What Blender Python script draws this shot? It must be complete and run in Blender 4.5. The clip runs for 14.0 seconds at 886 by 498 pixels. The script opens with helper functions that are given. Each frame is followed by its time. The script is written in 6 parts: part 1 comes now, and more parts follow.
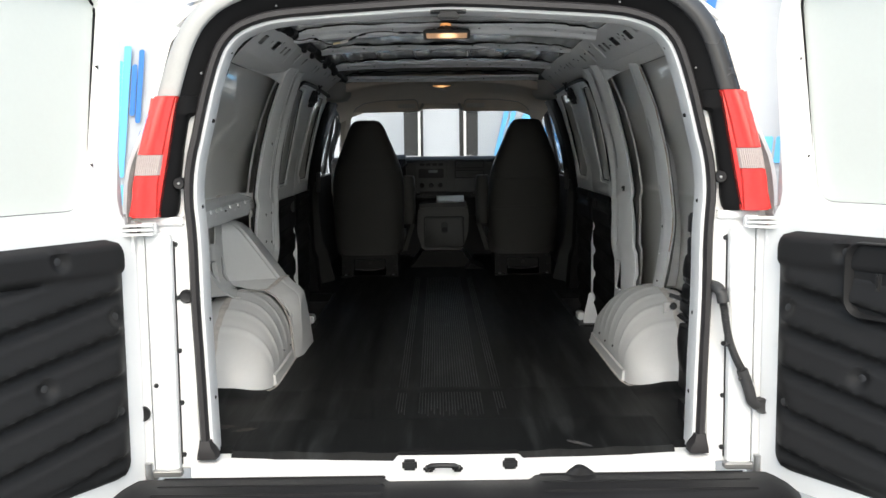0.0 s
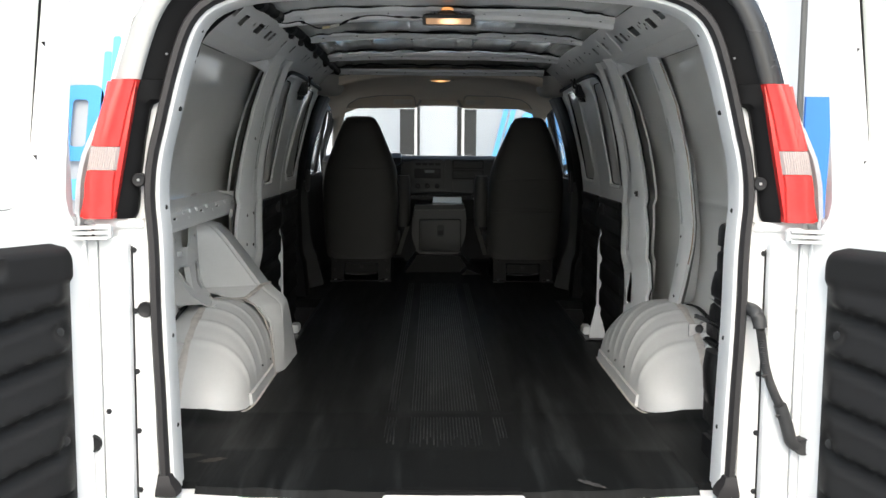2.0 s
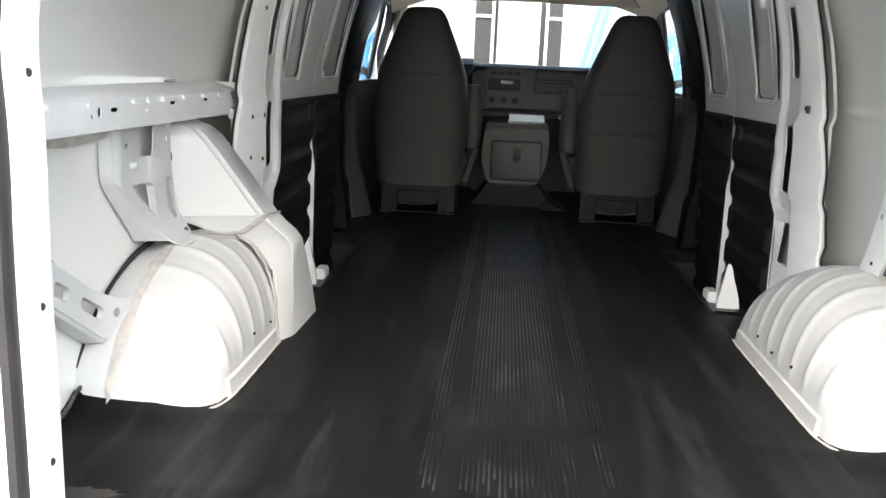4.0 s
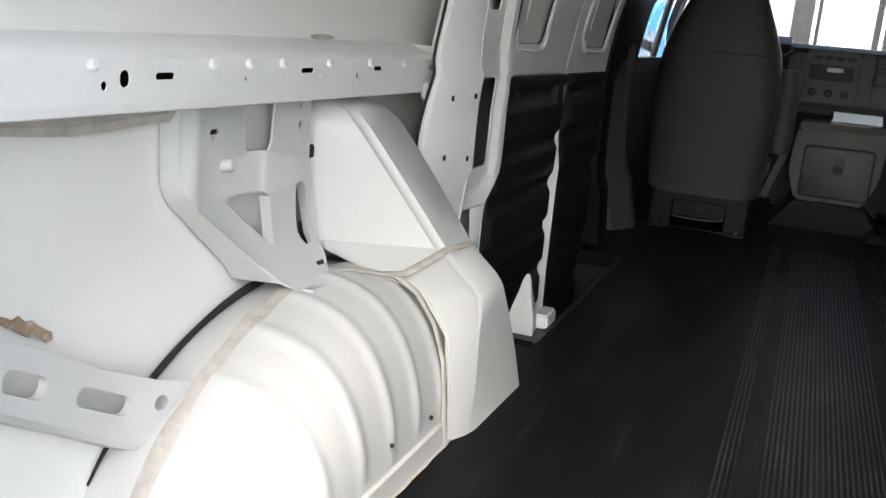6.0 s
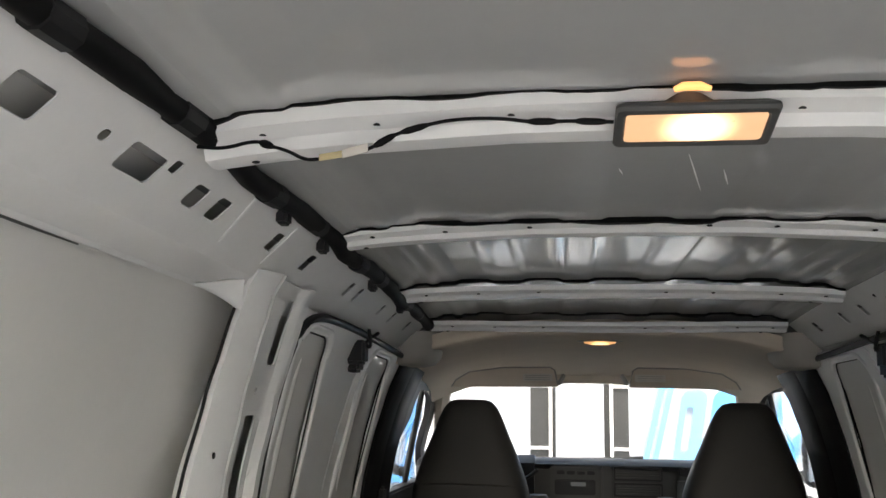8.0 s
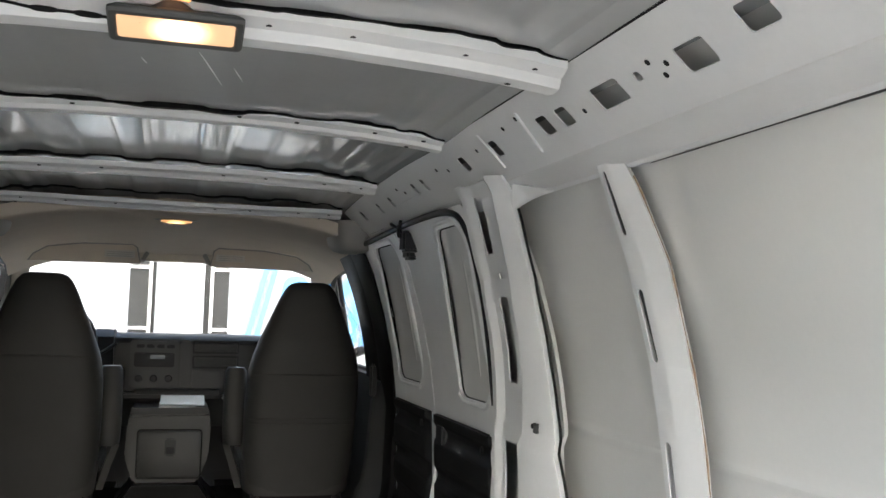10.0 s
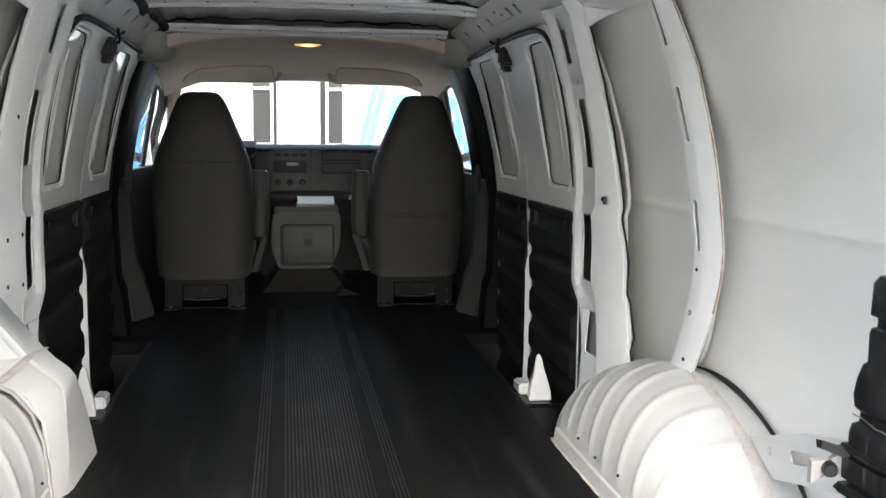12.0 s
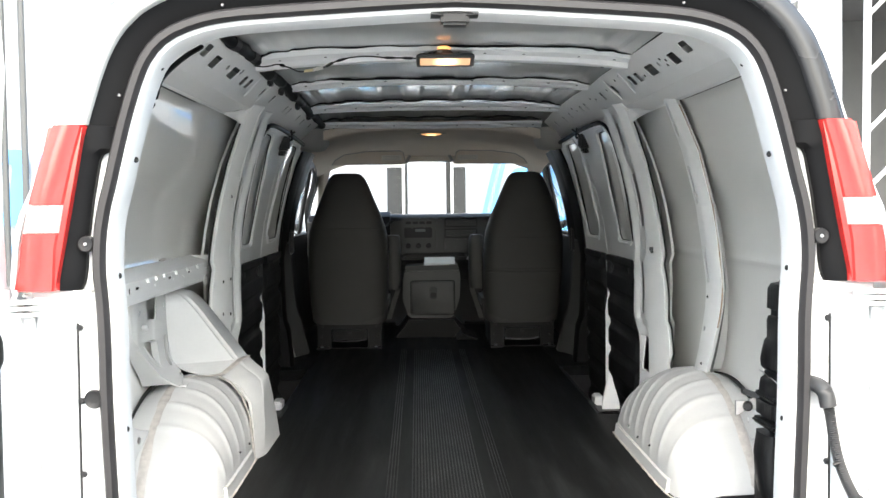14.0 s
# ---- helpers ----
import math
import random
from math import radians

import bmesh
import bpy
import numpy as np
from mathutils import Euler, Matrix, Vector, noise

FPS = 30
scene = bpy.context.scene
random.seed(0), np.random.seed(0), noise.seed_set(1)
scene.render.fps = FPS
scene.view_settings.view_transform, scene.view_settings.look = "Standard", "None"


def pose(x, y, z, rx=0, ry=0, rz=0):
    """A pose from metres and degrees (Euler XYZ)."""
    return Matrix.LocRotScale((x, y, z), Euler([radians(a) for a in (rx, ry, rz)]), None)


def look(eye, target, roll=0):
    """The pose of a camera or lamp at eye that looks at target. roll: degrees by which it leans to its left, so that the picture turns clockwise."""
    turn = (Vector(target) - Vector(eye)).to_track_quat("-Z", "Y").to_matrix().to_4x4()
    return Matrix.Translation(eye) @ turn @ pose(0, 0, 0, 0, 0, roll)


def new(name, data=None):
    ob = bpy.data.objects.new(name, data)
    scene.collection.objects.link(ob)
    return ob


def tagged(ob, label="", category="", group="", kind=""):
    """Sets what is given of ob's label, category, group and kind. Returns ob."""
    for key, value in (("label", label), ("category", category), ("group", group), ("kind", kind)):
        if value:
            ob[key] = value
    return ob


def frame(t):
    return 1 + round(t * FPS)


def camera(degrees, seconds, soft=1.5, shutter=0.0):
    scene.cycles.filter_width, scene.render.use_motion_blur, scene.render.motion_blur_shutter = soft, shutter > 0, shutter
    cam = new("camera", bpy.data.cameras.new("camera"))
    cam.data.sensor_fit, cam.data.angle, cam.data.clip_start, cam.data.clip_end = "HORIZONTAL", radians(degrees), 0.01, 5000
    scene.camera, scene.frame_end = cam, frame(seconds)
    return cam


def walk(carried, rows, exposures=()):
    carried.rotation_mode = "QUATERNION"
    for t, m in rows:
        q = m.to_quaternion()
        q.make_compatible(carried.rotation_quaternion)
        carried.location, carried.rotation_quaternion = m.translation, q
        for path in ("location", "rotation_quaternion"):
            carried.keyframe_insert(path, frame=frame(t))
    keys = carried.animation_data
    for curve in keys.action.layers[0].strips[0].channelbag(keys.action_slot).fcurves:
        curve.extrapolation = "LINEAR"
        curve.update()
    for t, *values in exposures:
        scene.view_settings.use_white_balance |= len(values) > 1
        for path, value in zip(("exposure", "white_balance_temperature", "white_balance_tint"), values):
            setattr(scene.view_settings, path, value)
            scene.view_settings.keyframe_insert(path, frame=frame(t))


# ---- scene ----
cam = camera(50.0, 14.0, soft=1.5)
PATH = [
    (0, (-0.04, -2.761, 1.612), (-0.028, -0.773, 1.392), -0.7),
    (0.5, (-0.041, -2.747, 1.605), (-0.028, -0.759, 1.388), -1.1),
    (1, (-0.028, -2.726, 1.606), (-0.013, -0.736, 1.401), -0.9),
    (1.5, (-0.006, -2.642, 1.604), (0.002, -0.655, 1.377), 0.5),
    (2, (-0.047, -2.408, 1.603), (-0.023, -0.42, 1.383), 0.4),
    (2.2, (-0.072, -2.282, 1.603), (-0.03, -0.293, 1.4), -0.6),
    (4.3, (-0.066, -1.1, 1.441), (-0.231, 0.843, 0.996), 3.5),
    (4.5, (-0.063, -0.992, 1.427), (-0.308, 0.93, 0.931), 3.1),
    (5, (0.025, -0.714, 1.393), (-0.535, 1.117, 0.815), 3.1),
    (5.5, (-0.025, -0.494, 1.364), (-0.747, 1.259, 0.729), 3.6),
    (6, (-0.138, -0.269, 1.444), (-0.808, 1.559, 0.986), 5.4),
    (6.5, (-0.187, -0.184, 1.547), (-0.752, 1.726, 1.368), 3.9),
    (7, (-0.192, -0.142, 1.633), (-0.711, 1.788, 1.7), 2.1),
    (7.5, (-0.184, -0.145, 1.668), (-0.595, 1.794, 1.935), 0.5),
    (8, (-0.144, -0.156, 1.692), (-0.388, 1.797, 2.046), 0.9),
    (8.5, (-0.059, -0.19, 1.693), (0.016, 1.776, 2.049), 0.9),
    (9, (0.019, -0.22, 1.69), (0.439, 1.712, 1.988), 1.3),
    (9.2, (0.035, -0.246, 1.684), (0.559, 1.666, 1.95), 1.4),
    (11.3, (-0.059, -0.833, 1.584), (0.427, 1.101, 1.429), 1.4),
    (11.5, (-0.083, -0.9, 1.58), (0.391, 1.031, 1.366), 0.5),
    (12, (-0.101, -1.046, 1.589), (0.223, 0.913, 1.347), 0.6),
    (12.5, (-0.08, -1.304, 1.587), (0.068, 0.681, 1.397), 0.3),
    (13, (-0.098, -1.557, 1.58), (0.015, 0.437, 1.482), 1.5),
    (13.5, (-0.119, -1.818, 1.588), (-0.008, 0.176, 1.477), 1.3),
    (14, (-0.084, -2.03, 1.585), (-0.031, -0.033, 1.49), -0.6),
]
EXPOSURES = [(0.0, 1.07, 6400, 6), (2.2, 1.34, 6400, 6), (4.4, 2.60, 6450, 8), (5.3, 2.54, 6450, 8), (6.5, 2.27, 6450, 8), (7.5, 2.2, 6850, 10), (8.5, 2.37, 6900, 10), (9.2, 2.37, 6800, 9), (11.5, 2.52, 6500, 8), (12.5, 2.5, 6450, 8), (13.4, 2.4, 6400, 7), (14.0, 2.34, 6400, 6)]
walk(cam, [(t, look(eye, target, roll)) for t, eye, target, roll in PATH], EXPOSURES)

# ---- light ----
world = bpy.data.worlds.new("sky")
scene.world = world
world.use_nodes = True
wn = world.node_tree.nodes
sky = wn.new("ShaderNodeTexSky")
sky.sky_type, sky.sun_disc = "NISHITA", False
sky.sun_elevation, sky.sun_rotation = radians(44), radians(180)
sky.air_density, sky.dust_density, sky.ozone_density = 0.9, 5.0, 1.0
wn["Background"].inputs[1].default_value = 0.15
world.node_tree.links.new(sky.outputs[0], wn["Background"].inputs[0])
sun = new("sun", bpy.data.lights.new("sun", "SUN"))
sun.data.energy, sun.data.angle, sun.data.color = 1.35, radians(165), (0.87, 1.0, 1.03)
sun.matrix_world = look((0.3, -12, 9.5), (0, 0, 1))

# ---- materials ----
def shader(name, base, rough=0.5, metal=0.0, vary=0.08, scale=6.0, fine=90.0, bump=0.05, dirt=None, dirt_at=0.62, dirt_scale=3.0, dirt_soft=0.08, coat=0.0, spec=0.5, stretch=(1, 1, 1), rough_vary=0.1):
    """Two scales of variation in colour and roughness, fine relief, and patches of dirt with a shape of their own."""
    m = bpy.data.materials.new(name)
    m.use_nodes = True
    n, l = m.node_tree.nodes, m.node_tree.links
    b = n["Principled BSDF"]
    tc = n.new("ShaderNodeTexCoord")
    mp = n.new("ShaderNodeMapping")
    mp.inputs["Scale"].default_value = stretch
    l.new(tc.outputs["Object"], mp.inputs[0])

    def cloud(size, detail, rough_=0.6):
        t = n.new("ShaderNodeTexNoise")
        t.inputs["Scale"].default_value, t.inputs["Detail"].default_value, t.inputs["Roughness"].default_value = size, detail, rough_
        l.new(mp.outputs[0], t.inputs["Vector"])
        return t
    big, small = cloud(scale, 4), cloud(fine, 3)
    mixed = n.new("ShaderNodeMath")
    mixed.operation = "MULTIPLY_ADD"
    l.new(small.outputs[0], mixed.inputs[0])
    mixed.inputs[1].default_value = 0.35
    l.new(big.outputs[0], mixed.inputs[2])
    ramp = n.new("ShaderNodeMapRange")
    ramp.inputs["From Min"].default_value, ramp.inputs["From Max"].default_value = 0.35, 1.0
    ramp.inputs["To Min"].default_value, ramp.inputs["To Max"].default_value = 1 - vary, 1 + vary
    l.new(mixed.outputs[0], ramp.inputs[0])
    tint = n.new("ShaderNodeVectorMath")
    tint.operation = "SCALE"
    tint.inputs[0].default_value = base
    l.new(ramp.outputs[0], tint.inputs["Scale"])
    colour = tint.outputs[0]
    if dirt:
        patch = cloud(dirt_scale, 6, 0.7)
        step = n.new("ShaderNodeMapRange")
        step.inputs["From Min"].default_value, step.inputs["From Max"].default_value = dirt_at, dirt_at + dirt_soft
        l.new(patch.outputs[0], step.inputs[0])
        mix = n.new("ShaderNodeMix")
        mix.data_type = "RGBA"
        l.new(step.outputs[0], mix.inputs["Factor"])
        l.new(colour, mix.inputs["A"])
        mix.inputs["B"].default_value = (*dirt, 1)
        colour = mix.outputs["Result"]
    l.new(colour, b.inputs["Base Color"])
    rr = n.new("ShaderNodeMapRange")
    rr.inputs["To Min"].default_value, rr.inputs["To Max"].default_value = max(rough - rough_vary, 0.02), min(rough + rough_vary, 1)
    l.new(big.outputs[0], rr.inputs[0])
    l.new(rr.outputs[0], b.inputs["Roughness"])
    b.inputs["Metallic"].default_value, b.inputs["Coat Weight"].default_value, b.inputs["Specular IOR Level"].default_value = metal, coat, spec
    if bump:
        bp = n.new("ShaderNodeBump")
        bp.inputs["Strength"].default_value, bp.inputs["Distance"].default_value = bump, 0.004
        l.new(mixed.outputs[0], bp.inputs["Height"])
        l.new(bp.outputs[0], b.inputs["Normal"])
    return m


def glow(name, colour, strength):
    m = bpy.data.materials.new(name)
    m.use_nodes = True
    b = m.node_tree.nodes["Principled BSDF"]
    b.inputs["Base Color"].default_value = (*colour, 1)
    b.inputs["Emission Color"].default_value, b.inputs["Emission Strength"].default_value = (*colour, 1), strength
    return m


def clear(name, colour=(0.95, 0.975, 0.97), rough=0.02, ior=1.45):
    m = bpy.data.materials.new(name)
    m.use_nodes = True
    b = m.node_tree.nodes["Principled BSDF"]
    b.inputs["Base Color"].default_value, b.inputs["Roughness"].default_value = (*colour, 1), rough
    b.inputs["Transmission Weight"].default_value, b.inputs["IOR"].default_value = 1.0, ior
    return m


WHITE = shader("white_paint", (0.66, 0.665, 0.665), 0.32, vary=0.03, bump=0.01, coat=0.3)
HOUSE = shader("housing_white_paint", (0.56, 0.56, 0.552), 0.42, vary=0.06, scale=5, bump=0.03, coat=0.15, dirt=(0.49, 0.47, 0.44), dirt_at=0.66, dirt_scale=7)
INNER = shader("inner_white_paint", (0.80, 0.80, 0.795), 0.35, vary=0.05, bump=0.02, dirt=(0.55, 0.53, 0.5), dirt_at=0.7, dirt_scale=5)
SKIN = shader("side_sheet_paint", (0.84, 0.83, 0.80), 0.42, vary=0.04, scale=2.0, bump=0.006, coat=1.0)
ROOF = shader("roof_sheet_paint", (0.45, 0.455, 0.45), 0.13, metal=0.0, vary=0.05, scale=3.0, fine=40.0, bump=0.0, spec=0.8, rough_vary=0.02)
MASTIC = shader("seam_sealer", (0.47, 0.44, 0.41), 0.7, vary=0.3, scale=25, bump=0.4)
RUBBER = shader("rubber_mat", (0.0062, 0.0067, 0.0070), 0.46, vary=0.4, scale=4, fine=60, bump=0.08, dirt=(0.024, 0.026, 0.027), dirt_at=0.515, dirt_scale=2.2, dirt_soft=0.24, spec=0.06, stretch=(6.0, 0.5, 1))
SEAL = shader("seal_rubber", (0.0065, 0.0065, 0.007), 0.55, vary=0.2, bump=0.05, spec=0.1)
BLACK = shader("black_plastic", (0.014, 0.014, 0.015), 0.5, vary=0.2, fine=400, bump=0.12, spec=0.3)
TRIM = shader("charcoal_door_trim", (0.0105, 0.0105, 0.011), 0.6, vary=0.2, fine=500, bump=0.15, spec=0.22)
GREY = shader("grey_plastic", (0.069, 0.069, 0.067), 0.5, vary=0.12, fine=400, bump=0.1)
DASH = shader("dash_plastic", (0.029, 0.029, 0.030), 0.5, vary=0.15, fine=400, bump=0.1)
CLOTH = shader("seat_vinyl", (0.038, 0.0377, 0.0355), 0.55, vary=0.15, scale=8, fine=300, bump=0.15)
LINER = shader("headliner_cloth", (0.66, 0.575, 0.48), 0.9, vary=0.06, fine=250, bump=0.1)
METAL = shader("black_steel", (0.009, 0.009, 0.0095), 0.4, vary=0.2, spec=0.15)
STEEL = shader("bare_steel", (0.5, 0.5, 0.5), 0.35, metal=1.0, vary=0.15)
# near-black that paints the shade inside holes, gaps and hollows
DARK = shader("dark_void", (0.012, 0.012, 0.012), 0.8, vary=0.1)
PAPER = shader("paper", (0.85, 0.85, 0.83), 0.8, vary=0.03)
RED = shader("red_lens", (0.56, 0.034, 0.03), 0.15, vary=0.06, coat=1.0)
CLEARLENS = shader("clear_lens", (0.42, 0.36, 0.345), 0.12, vary=0.1, fine=200, bump=0.3, coat=0.5)
GLASS = clear("glass")


def lit_lens(name, colour, edge, middle, reach, centre=(0, 0, 0)):
    """A lens lit from behind by a bulb: brightest over the bulb, dimmer towards the rim."""
    m = glow(name, colour, edge)
    n, l = m.node_tree.nodes, m.node_tree.links
    b = n["Principled BSDF"]
    b.inputs["Base Color"].default_value = (0.25, 0.22, 0.19, 1)
    tc = n.new("ShaderNodeTexCoord")
    away = n.new("ShaderNodeVectorMath")
    away.operation = "DISTANCE"
    away.inputs[1].default_value = centre
    l.new(tc.outputs["Object"], away.inputs[0])
    fall = n.new("ShaderNodeMapRange")
    fall.interpolation_type = "SMOOTHERSTEP"
    fall.inputs["From Min"].default_value, fall.inputs["From Max"].default_value = 0.0, reach
    fall.inputs["To Min"].default_value, fall.inputs["To Max"].default_value = middle, edge
    l.new(away.outputs["Value"], fall.inputs[0])
    l.new(fall.outputs[0], b.inputs["Emission Strength"])
    return m


LAMP = lit_lens("lamp_diffuser", (1.0, 0.55, 0.28), 0.20, 1.3, 0.055, (0.010, 0.89, 2.0175))
GROUND = shader("concrete", (0.33, 0.33, 0.322), 0.85, vary=0.15, scale=2.0, bump=0.3)
TARP = shader("banner_cloth", (0.40, 0.42, 0.45), 0.6, vary=0.05, scale=1.5, bump=0.05)
# pale surface of the unseen walls that bounce light
BOUNCEWALL = shader("bounce_wall_pale", (0.605, 0.61, 0.605), 0.85, vary=0.1, scale=1.0, bump=0.2)
BLUE = shader("banner_blue", (0.03, 0.16, 0.52), 0.6, vary=0.06)
SKYBLUE = shader("banner_light_blue", (0.12, 0.42, 0.78), 0.6, vary=0.06)
FRAMEPAINT = shader("frame_black", (0.006, 0.006, 0.007), 0.5, vary=0.1)

# pale patches paint reflections on the ribs as well as wear
RIBS = shader("worn_sheen_ribs", (0.0058, 0.0062, 0.0066), 0.34, vary=0.4, scale=7, fine=70, bump=0.3, spec=0.14, dirt=(0.032, 0.033, 0.034), dirt_soft=0.12, dirt_at=0.52, dirt_scale=6, stretch=(2.2, 0.7, 1))
SCUFF = shader("scuffed_rubber", (0.031, 0.0255, 0.0215), 0.75, vary=0.4, scale=30, bump=0.3, dirt=(0.03, 0.028, 0.027), dirt_at=0.5, dirt_scale=18)
SCUFFGREY = shader("grey_smear", (0.045, 0.044, 0.043), 0.7, vary=0.4, scale=25, bump=0.2, dirt=(0.024, 0.024, 0.025), dirt_at=0.48, dirt_scale=16)
SOIL = shader("brown_dirt", (0.10, 0.075, 0.06), 0.9, vary=0.5, scale=40, bump=0.4, dirt=(0.03, 0.028, 0.027), dirt_at=0.5, dirt_scale=22)
RUST = shader("rust", (0.34, 0.24, 0.16), 0.8, vary=0.4, scale=40, bump=0.4, dirt=(0.5, 0.45, 0.4), dirt_at=0.52, dirt_scale=30)
LINERGREY = shader("grey_cap_plastic", (0.36, 0.34, 0.31), 0.6, vary=0.06, fine=300)
LABEL = shader("pale_label", (0.66, 0.62, 0.56), 0.6, vary=0.05)
TAG = shader("yellow_tag", (0.6, 0.5, 0.28), 0.5, vary=0.2, scale=60)
DOME = lit_lens("dome_lens", (1.0, 0.50, 0.20), 0.16, 1.1, 0.05, (0, 3.38, 1.972))
BACKGLOW = glow("back_bulb", (1.0, 0.42, 0.14), 0.34)
CASE = shader("glossy_black_casing", (0.009, 0.009, 0.0095), 0.36, vary=0.3, scale=25, bump=0.15, spec=0.3, dirt=(0.05, 0.05, 0.05), dirt_at=0.62, dirt_scale=9, stretch=(5, 5, 0.8))
MIRROR = shader("mirror_glass", (0.85, 0.86, 0.87), 0.05, metal=1.0, vary=0.01, bump=0)
BACKING = shader("lamp_backing", (0.006, 0.006, 0.0065), 0.5, vary=0.2, spec=0.1)
# lit copy of the cap plastic: bright surroundings painted into the left cap
CAPLIT = shader("cap_lit", (0.36, 0.36, 0.35), 0.4, vary=0.12, scale=4, fine=200, bump=0.04)
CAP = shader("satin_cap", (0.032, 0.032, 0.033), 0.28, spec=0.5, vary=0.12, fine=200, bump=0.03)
# near-black for gaps and grooves; paints shade at the posts and side windows
GAPDARK = shader("gap_dark", (0.018, 0.018, 0.018), 0.9, vary=0.3, scale=40, bump=0.3)
STEELDARK = shader("worn_dark_steel", (0.16, 0.16, 0.165), 0.4, metal=0.6, vary=0.3, scale=30)
STEELGREY = shader("dull_zinc", (0.34, 0.34, 0.34), 0.5, metal=0.5, vary=0.25, scale=40)
# grey that paints the shade seen through the rib's slots
SLOTSHADE = shader("slot_shade_grey", (0.13, 0.13, 0.128), 0.7, vary=0.15)
DOORSEAL = shader("dusty_door_seal", (0.017, 0.0155, 0.0165), 0.6, vary=0.25, scale=12, bump=0.08)
HOSE = shader("hose_rubber", (0.030, 0.030, 0.031), 0.5, vary=0.2, scale=30)
BUMPER = shader("bumper_plastic", (0.011, 0.011, 0.012), 0.6, vary=0.25, fine=350, bump=0.2, spec=0.25)
BLANK = shader("blanking_sheet", (0.54, 0.565, 0.535), 0.35, vary=0.04, scale=2)
TRIMGREY = shader("grey_fastener", (0.022, 0.022, 0.023), 0.5, vary=0.3, scale=40)
SEAMTHREAD = shader("seat_seam", (0.05, 0.049, 0.047), 0.7, vary=0.2)
SKIRT = shader("seat_skirt", (0.054, 0.053, 0.050), 0.65, vary=0.15, fine=300, bump=0.15)
GREYDASH = shader("dash_panel", (0.036, 0.036, 0.037), 0.5, vary=0.1, fine=300)
SHINY = shader("glossy_moulding", (0.006, 0.006, 0.0065), 0.3, vary=0.2, bump=0.05, spec=0.1)
SCREEN = shader("radio_display", (0.09, 0.10, 0.10), 0.15, vary=0.05)
BLUE2 = shader("banner_mid_blue", (0.06, 0.28, 0.66), 0.6, vary=0.06)
SHED = shader("shed_wall", (0.10, 0.095, 0.09), 0.8, vary=0.2, scale=1.5)

# ---- mesh helpers ----
def part(name, bm, material, parent=None, label="", smooth=35):
    """Links a bmesh as one mesh object, under a thing or a part."""
    me = bpy.data.meshes.new(name)
    bmesh.ops.recalc_face_normals(bm, faces=bm.faces)
    for f in bm.faces:
        f.smooth = True
    for e in bm.edges:
        if len(e.link_faces) != 2 or e.calc_face_angle(0) > radians(smooth):
            e.smooth = False
    bm.to_mesh(me)
    bm.free()
    me.materials.append(material)
    ob = new(name, me)
    if parent:
        ob.parent = parent
        if parent.type == "EMPTY" and not parent.get("turned"):
            ob.matrix_parent_inverse = Matrix.Translation(-parent.location)
    return tagged(ob, label)


def thing(name, label, category, group="", kind="", at=(0, 0, 0)):
    ob = tagged(new(name), label, category, group, kind)
    ob.location = at
    return ob


def solo(name, bm, material, label, category, group="", kind="", smooth=35):
    """A thing that is one mesh."""
    return tagged(part(name, bm, material, smooth=smooth), label, category, group, kind)


def box(bm, x0, x1, y0, y1, z0, z1, bevel=0.0, seg=2):
    g = bmesh.ops.create_cube(bm, size=1.0, matrix=Matrix.LocRotScale(((x0 + x1) / 2, (y0 + y1) / 2, (z0 + z1) / 2), None, (abs(x1 - x0), abs(y1 - y0), abs(z1 - z0))))
    if bevel:
        edges = list({e for v in g["verts"] for e in v.link_edges})
        bmesh.ops.bevel(bm, geom=edges, offset=bevel, segments=seg, affect="EDGES")
    return bm


def boxed(*a, **k):
    return box(bmesh.new(), *a, **k)


def loft(rings, closed=True, caps=True, bm=None):
    """Skins a list of rings of points, each as long as the other."""
    bm = bm or bmesh.new()
    rows = [[bm.verts.new(p) for p in r] for r in rings]
    n = len(rows[0])
    for a, b in zip(rows, rows[1:]):
        for i in range(n if closed else n - 1):
            bm.faces.new((a[i], a[(i + 1) % n], b[(i + 1) % n], b[i]))
    if caps and closed:
        bm.faces.new(rows[0][::-1])
        bm.faces.new(rows[-1])
    return bm


def tube(points, r, n=8, bm=None, flat=1.0):
    """A pipe of radius r (or one radius a point) along points."""
    pts = [Vector(p) for p in points]
    rings = []
    for i, p in enumerate(pts):
        d = (pts[min(i + 1, len(pts) - 1)] - pts[max(i - 1, 0)]).normalized()
        side = d.cross(Vector((0, 0, 1)) if abs(d.z) < 0.9 else Vector((1, 0, 0))).normalized()
        up = side.cross(d)
        rad = r[i] if isinstance(r, (list, tuple)) else r
        rings.append([p + rad * (math.cos(a) * side + flat * math.sin(a) * up) for a in (2 * math.pi * k / n for k in range(n))])
    return loft(rings, bm=bm)


def smoothed(pts, times=2):
    """Corner cutting of an open line that keeps its ends."""
    pts = [Vector(p) for p in pts]
    for _ in range(times):
        out = [pts[0]]
        for a, b in zip(pts, pts[1:]):
            out += [a.lerp(b, 0.25), a.lerp(b, 0.75)]
        pts = out + [pts[-1]]
    return pts


def rounded(u0, u1, v0, v1, r=0.01, n=3):
    """The outline of a rectangle with round corners."""
    r = min(r, abs(u1 - u0) / 2 - 1e-4, abs(v1 - v0) / 2 - 1e-4)
    out = []
    for cu, cv, a0 in ((u1 - r, v1 - r, 0), (u0 + r, v1 - r, 90), (u0 + r, v0 + r, 180), (u1 - r, v0 + r, 270)):
        for k in range(n + 1):
            a = radians(a0 + 90 * k / n)
            out.append((cu + r * math.cos(a), cv + r * math.sin(a)))
    return out


